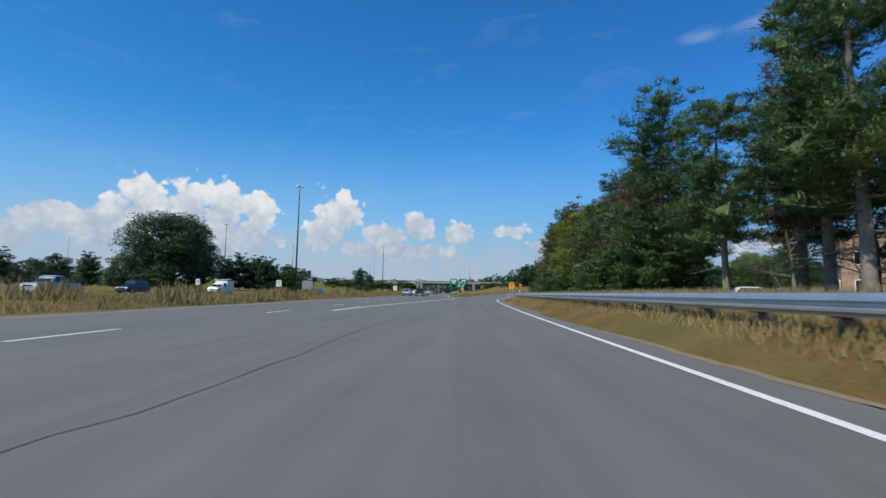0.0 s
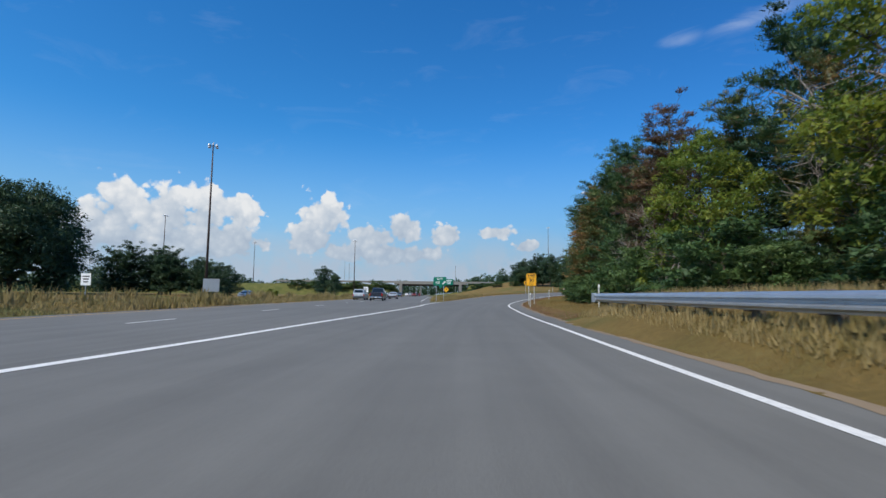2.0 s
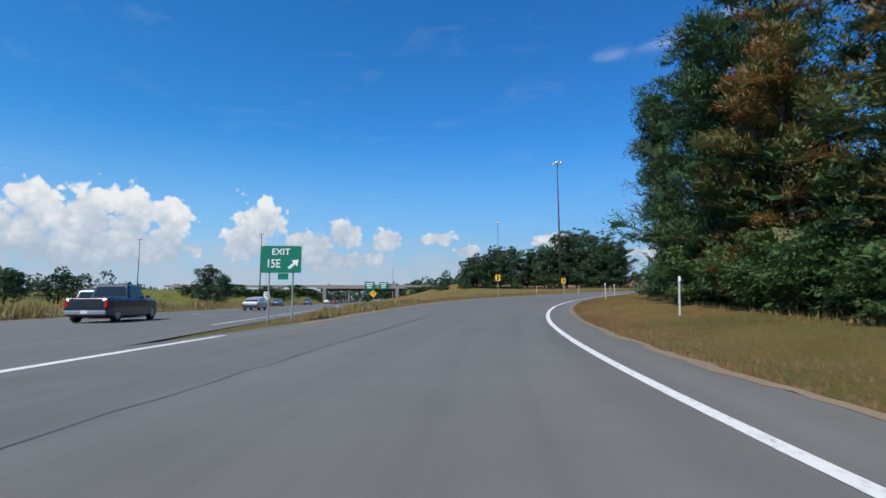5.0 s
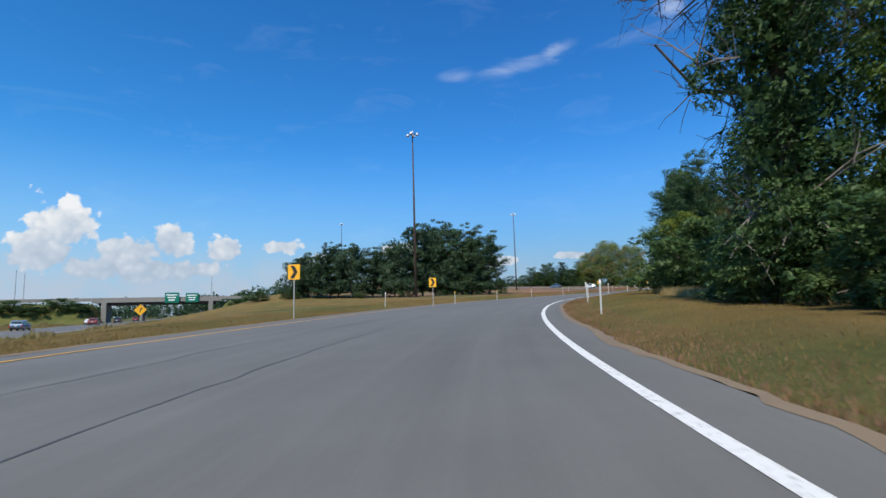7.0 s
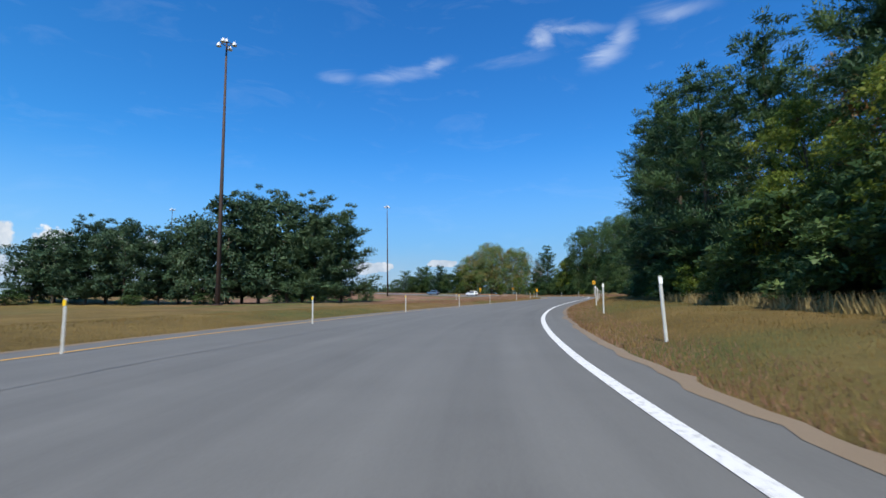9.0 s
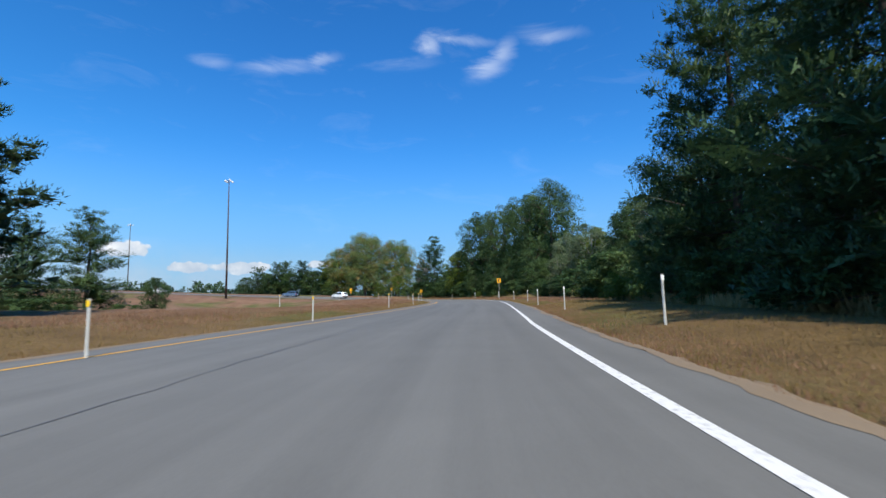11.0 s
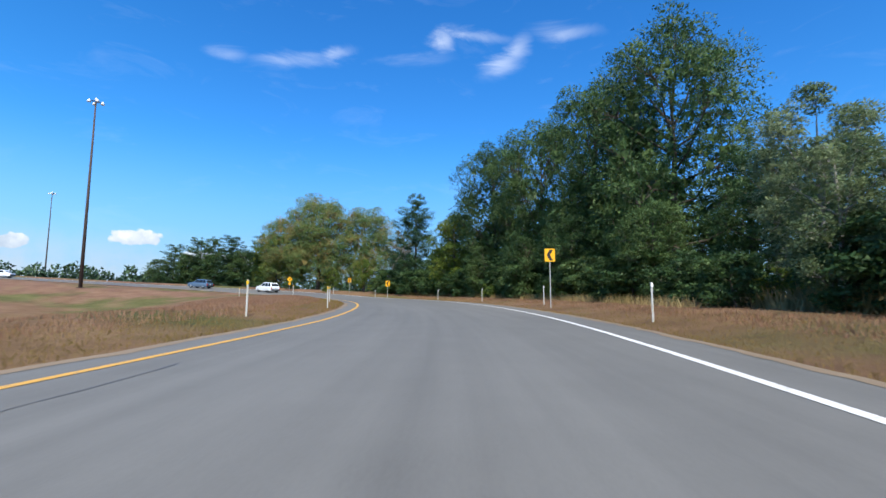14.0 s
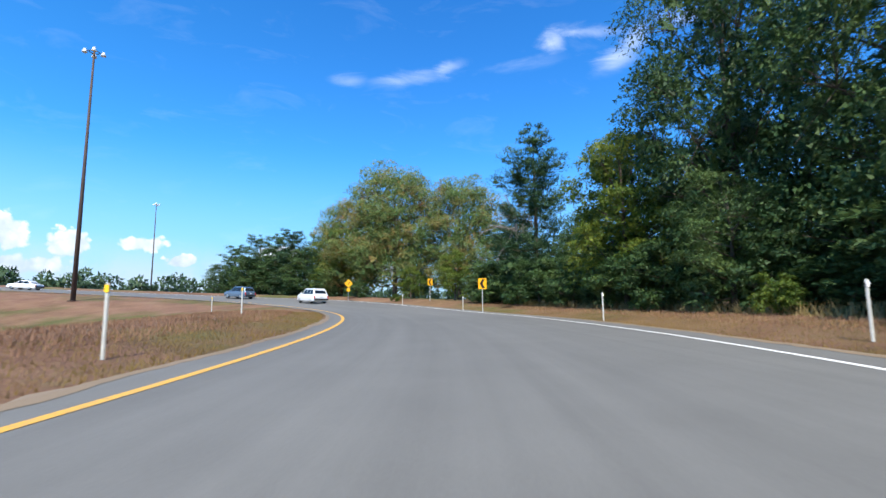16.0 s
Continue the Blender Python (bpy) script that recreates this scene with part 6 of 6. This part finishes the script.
# ---------------------------------------------------------------- ragged sandy edge, grass
def sandy_edge(name, side, s0, s1):
    rng = np.random.default_rng(7 if side > 0 else 8)
    ss = np.arange(s0, s1, 0.35)
    n = len(ss)
    ed = edge_off(ss) if side > 0 else left_off(ss)
    rag = np.convolve(rng.normal(0, 1, n + 8), np.ones(9) / 9, "valid")[:n] * 0.22 + rng.normal(0, 0.05, n)
    rag2 = np.convolve(rng.normal(0, 1, n + 4), np.ones(5) / 5, "valid")[:n] * 0.10 + rng.normal(0, 0.03, n)
    o = [ed + side * (-0.10 + rag2), ed + side * (0.06 + rag2 * 0.5), ed + side * (0.10 + np.maximum(rag, -0.2) * 0.9)]
    vs = []
    for k, q in enumerate(o):
        x, y = on_ramp(ss, q)
        z = [hill(x, y) + 0.011, hill(x, y) + 0.03, lay(x, y) + 0.015][k]
        vs.append(np.stack([x, y, z], 1))
    v = np.stack(vs, 1).reshape(-1, 3)
    f = [(i * 3 + c, i * 3 + c + 1, i * 3 + c + 4, i * 3 + c + 3) for i in range(n - 1) for c in range(2)]
    return tagged(mesh_object(name, v, f, M_SAND), "crumbling sandy strip between asphalt and grass", "verge", kind="structure")


sandy_edge("verge_right", 1, -20, 330)
sandy_edge("verge_left", -1, 112, 330)


def grass_field(name, label, rows, seed, mat):
    """Blades in tufts along stretches of the verge: s0, s1, offset from the pavement edge, count, height."""
    rng = np.random.default_rng(seed)
    vs = []
    for side, s0, s1, d0, d1, n, h in rows:
        s = rng.uniform(s0, s1, n)
        d = d0 + (d1 - d0) * rng.uniform(0, 1, n) ** 1.4
        ed = edge_off(s) if side > 0 else left_off(s)
        x, y = on_ramp(s, ed + side * d)
        x, y = x + rng.normal(0, 0.06, n), y + rng.normal(0, 0.06, n)
        z = lay(x, y)
        keep = (np.abs(x - HWY * y - (HWY_L + HWY_R) / 2) > (HWY_R - HWY_L) / 2 + 0.3)
        x, y, z = x[keep], y[keep], z[keep]
        k = len(x)
        a = rng.uniform(0, 6.283, k)
        hh = h * rng.uniform(0.5, 1.4, k)
        w = 0.009 + 0.035 * hh
        lx, ly = rng.normal(0, 0.3, k) * hh, rng.normal(0, 0.3, k) * hh
        p0 = np.stack([x - np.cos(a) * w, y - np.sin(a) * w, z - 0.03], 1)
        p1 = np.stack([x + np.cos(a) * w, y + np.sin(a) * w, z - 0.03], 1)
        p2 = np.stack([x + lx, y + ly, z + hh], 1)
        vs.append(np.stack([p0, p1, p2], 1).reshape(-1, 3))
    v = np.concatenate(vs)
    f = np.arange(len(v)).reshape(-1, 3)
    return tagged(mesh_object(name, v, f, mat), label, "grass", kind="stuff")


grass_field("verge_grass", "short dry straw-coloured grass on the verges", [
    (1, 0, 125, 0.2, 5.0, 45000, 0.055), (1, 125, 230, 0.2, 6.0, 45000, 0.06), (1, 230, 320, 0.2, 3.5, 30000, 0.06),
    (-1, 112, 215, 0.3, 7.0, 40000, 0.075), (-1, 215, 315, 0.3, 3.0, 30000, 0.075)], 3, M_BLADE)
grass_field("red_grass", "rust-red seeding grass on the infield and verge", [
    (1, 228, 320, 2.0, 6.5, 24000, 0.11), (1, 62, 228, 0.12, 1.5, 42000, 0.06), (-1, 205, 320, 2.0, 14.0, 60000, 0.12)], 4, M_BLADER)
grass_field("tall_grass", "tall pale straw grass at the wood's edge", [
    (1, 60, 125, 5.0, 6.5, 3000, 0.16), (1, 135, 180, 6.0, 9.5, 9000, 0.42), (1, 180, 228, 5.6, 8.6, 9000, 0.42), (1, 228, 262, 7.0, 9.5, 8000, 0.75), (1, 262, 315, 4.4, 6.0, 4000, 0.45), (1, -15, 62, 0.75, 2.6, 22000, 0.17), (1, -15, 62, 2.4, 4.6, 22000, 0.36)], 6, M_BLADEG)


def median_grass():
    rng = np.random.default_rng(12)
    n = 60000
    y = rng.uniform(15, 300, n)
    u = rng.uniform(0, 1, n)
    x = HWY_L - 0.4 - u ** 1.3 * 9 + HWY * y
    m = rng.uniform(0, 1, n) < 0.35
    y = np.where(m, rng.uniform(112, 235, n), y)
    x = np.where(m, HWY_R + 0.4 + rng.uniform(0, 9, n) + HWY * y, x)
    s, off = to_ramp(x, y)
    keep = ~((off < edge_off(s) + 0.3) & (off > left_off(s) - 0.4))
    x, y = x[keep], y[keep]
    k = len(x)
    z = lay(x, y)
    a = rng.uniform(0, 6.283, k)
    clump = 0.5 + 0.5 * np.sin(x * 0.9 + 1.3 * np.sin(y * 0.21)) * np.sin(y * 0.37)
    hh = (0.12 + 0.20 * clump + 0.55 * smooth(clump, 0.72, 0.95)) * rng.uniform(0.6, 1.4, k)
    hh = np.where(x > HWY_R + HWY * y, hh * 0.45, hh)
    w = 0.03 + 0.05 * hh
    lx, ly = rng.normal(0, 0.25, k) * hh, rng.normal(0, 0.25, k) * hh
    v = np.stack([np.stack([x - np.cos(a) * w, y - np.sin(a) * w, z - 0.03], 1), np.stack([x + np.cos(a) * w, y + np.sin(a) * w, z - 0.03], 1), np.stack([x + lx, y + ly, z + hh], 1)], 1).reshape(-1, 3)
    return tagged(mesh_object("median_grass", v, np.arange(len(v)).reshape(-1, 3), M_BLADEG), "tall golden grass on the median of the main road", "grass", kind="stuff")


median_grass()


# tyre smears and cracks on the asphalt
def smear(s, off, w, l, turn=0.0):
    rng = np.random.default_rng(int(s * 10))
    x, y = on_ramp(s, off)
    n = 14
    out = [((w / 2 * rng.uniform(0.6, 1.1)) * math.cos(2 * math.pi * k / n), (l / 2 * rng.uniform(0.8, 1.1)) * math.sin(2 * math.pi * k / n)) for k in range(n)]
    bm = bmesh.new()
    bm.faces.new([bm.verts.new((a, b, 0)) for a, b in out])
    me = bpy.data.meshes.new("road_patch")
    bm.to_mesh(me)
    bm.free()
    me.materials.append(M_PATCH)
    ob = new("road_patch", me)
    ob.matrix_basis = pose(float(x), float(y), float(hill(x, y)) + 0.0105, 0, 0, -float(np.interp(s, *zip(*BEND))) + turn)
    return tagged(ob, "dark tar patch on the worn asphalt", "road patch", "tar patches", "structure")


for a in [(20.5, 0.9, 0.16, 1.6), (21.5, 1.35, 0.16, 1.8), (62.5, -0.35, 0.14, 0.4), (80.5, 0.25, 0.18, 0.35), (225, -0.4, 0.2, 0.5), (268, 3.0, 0.25, 0.4)]:
    smear(*a)


def sealed_crack(s0, s1, off, seed, width=0.022):
    """A wandering tar-filled crack along the ramp."""
    rng = np.random.default_rng(seed)
    ss = np.arange(s0, s1, 0.6)
    n = len(ss)
    o = off + np.convolve(rng.normal(0, 1, n + 14), np.ones(15) / 15, "valid")[:n] * 0.35 + rng.normal(0, 0.012, n)
    hw = width * rng.uniform(0.25, 1.0, n)
    vs = []
    for side in (-1, 1):
        x, y = on_ramp(ss, o + side * hw)
        vs.append(np.stack([x, y, hill(x, y) + 0.0095], 1))
    v = np.stack(vs, 1).reshape(-1, 3)
    f = [(2 * i, 2 * i + 1, 2 * i + 3, 2 * i + 2) for i in range(n - 1)]
    ob = mesh_object("sealed_crack", v, f, M_TAR)
    return tagged(ob, "dark tar line over a crack in the asphalt", "road crack", "sealed cracks", "structure")


M_TAR = plain("bitumen seal", (0.075, 0.073, 0.068), 0.6, 0, 0.1)
for k, (a, b, o) in enumerate([(-10, 34, -2.6), (88, 140, -3.2), (120, 176, -5.4), (185, 250, -3.6)]):
    sealed_crack(a, b, o, 50 + k)
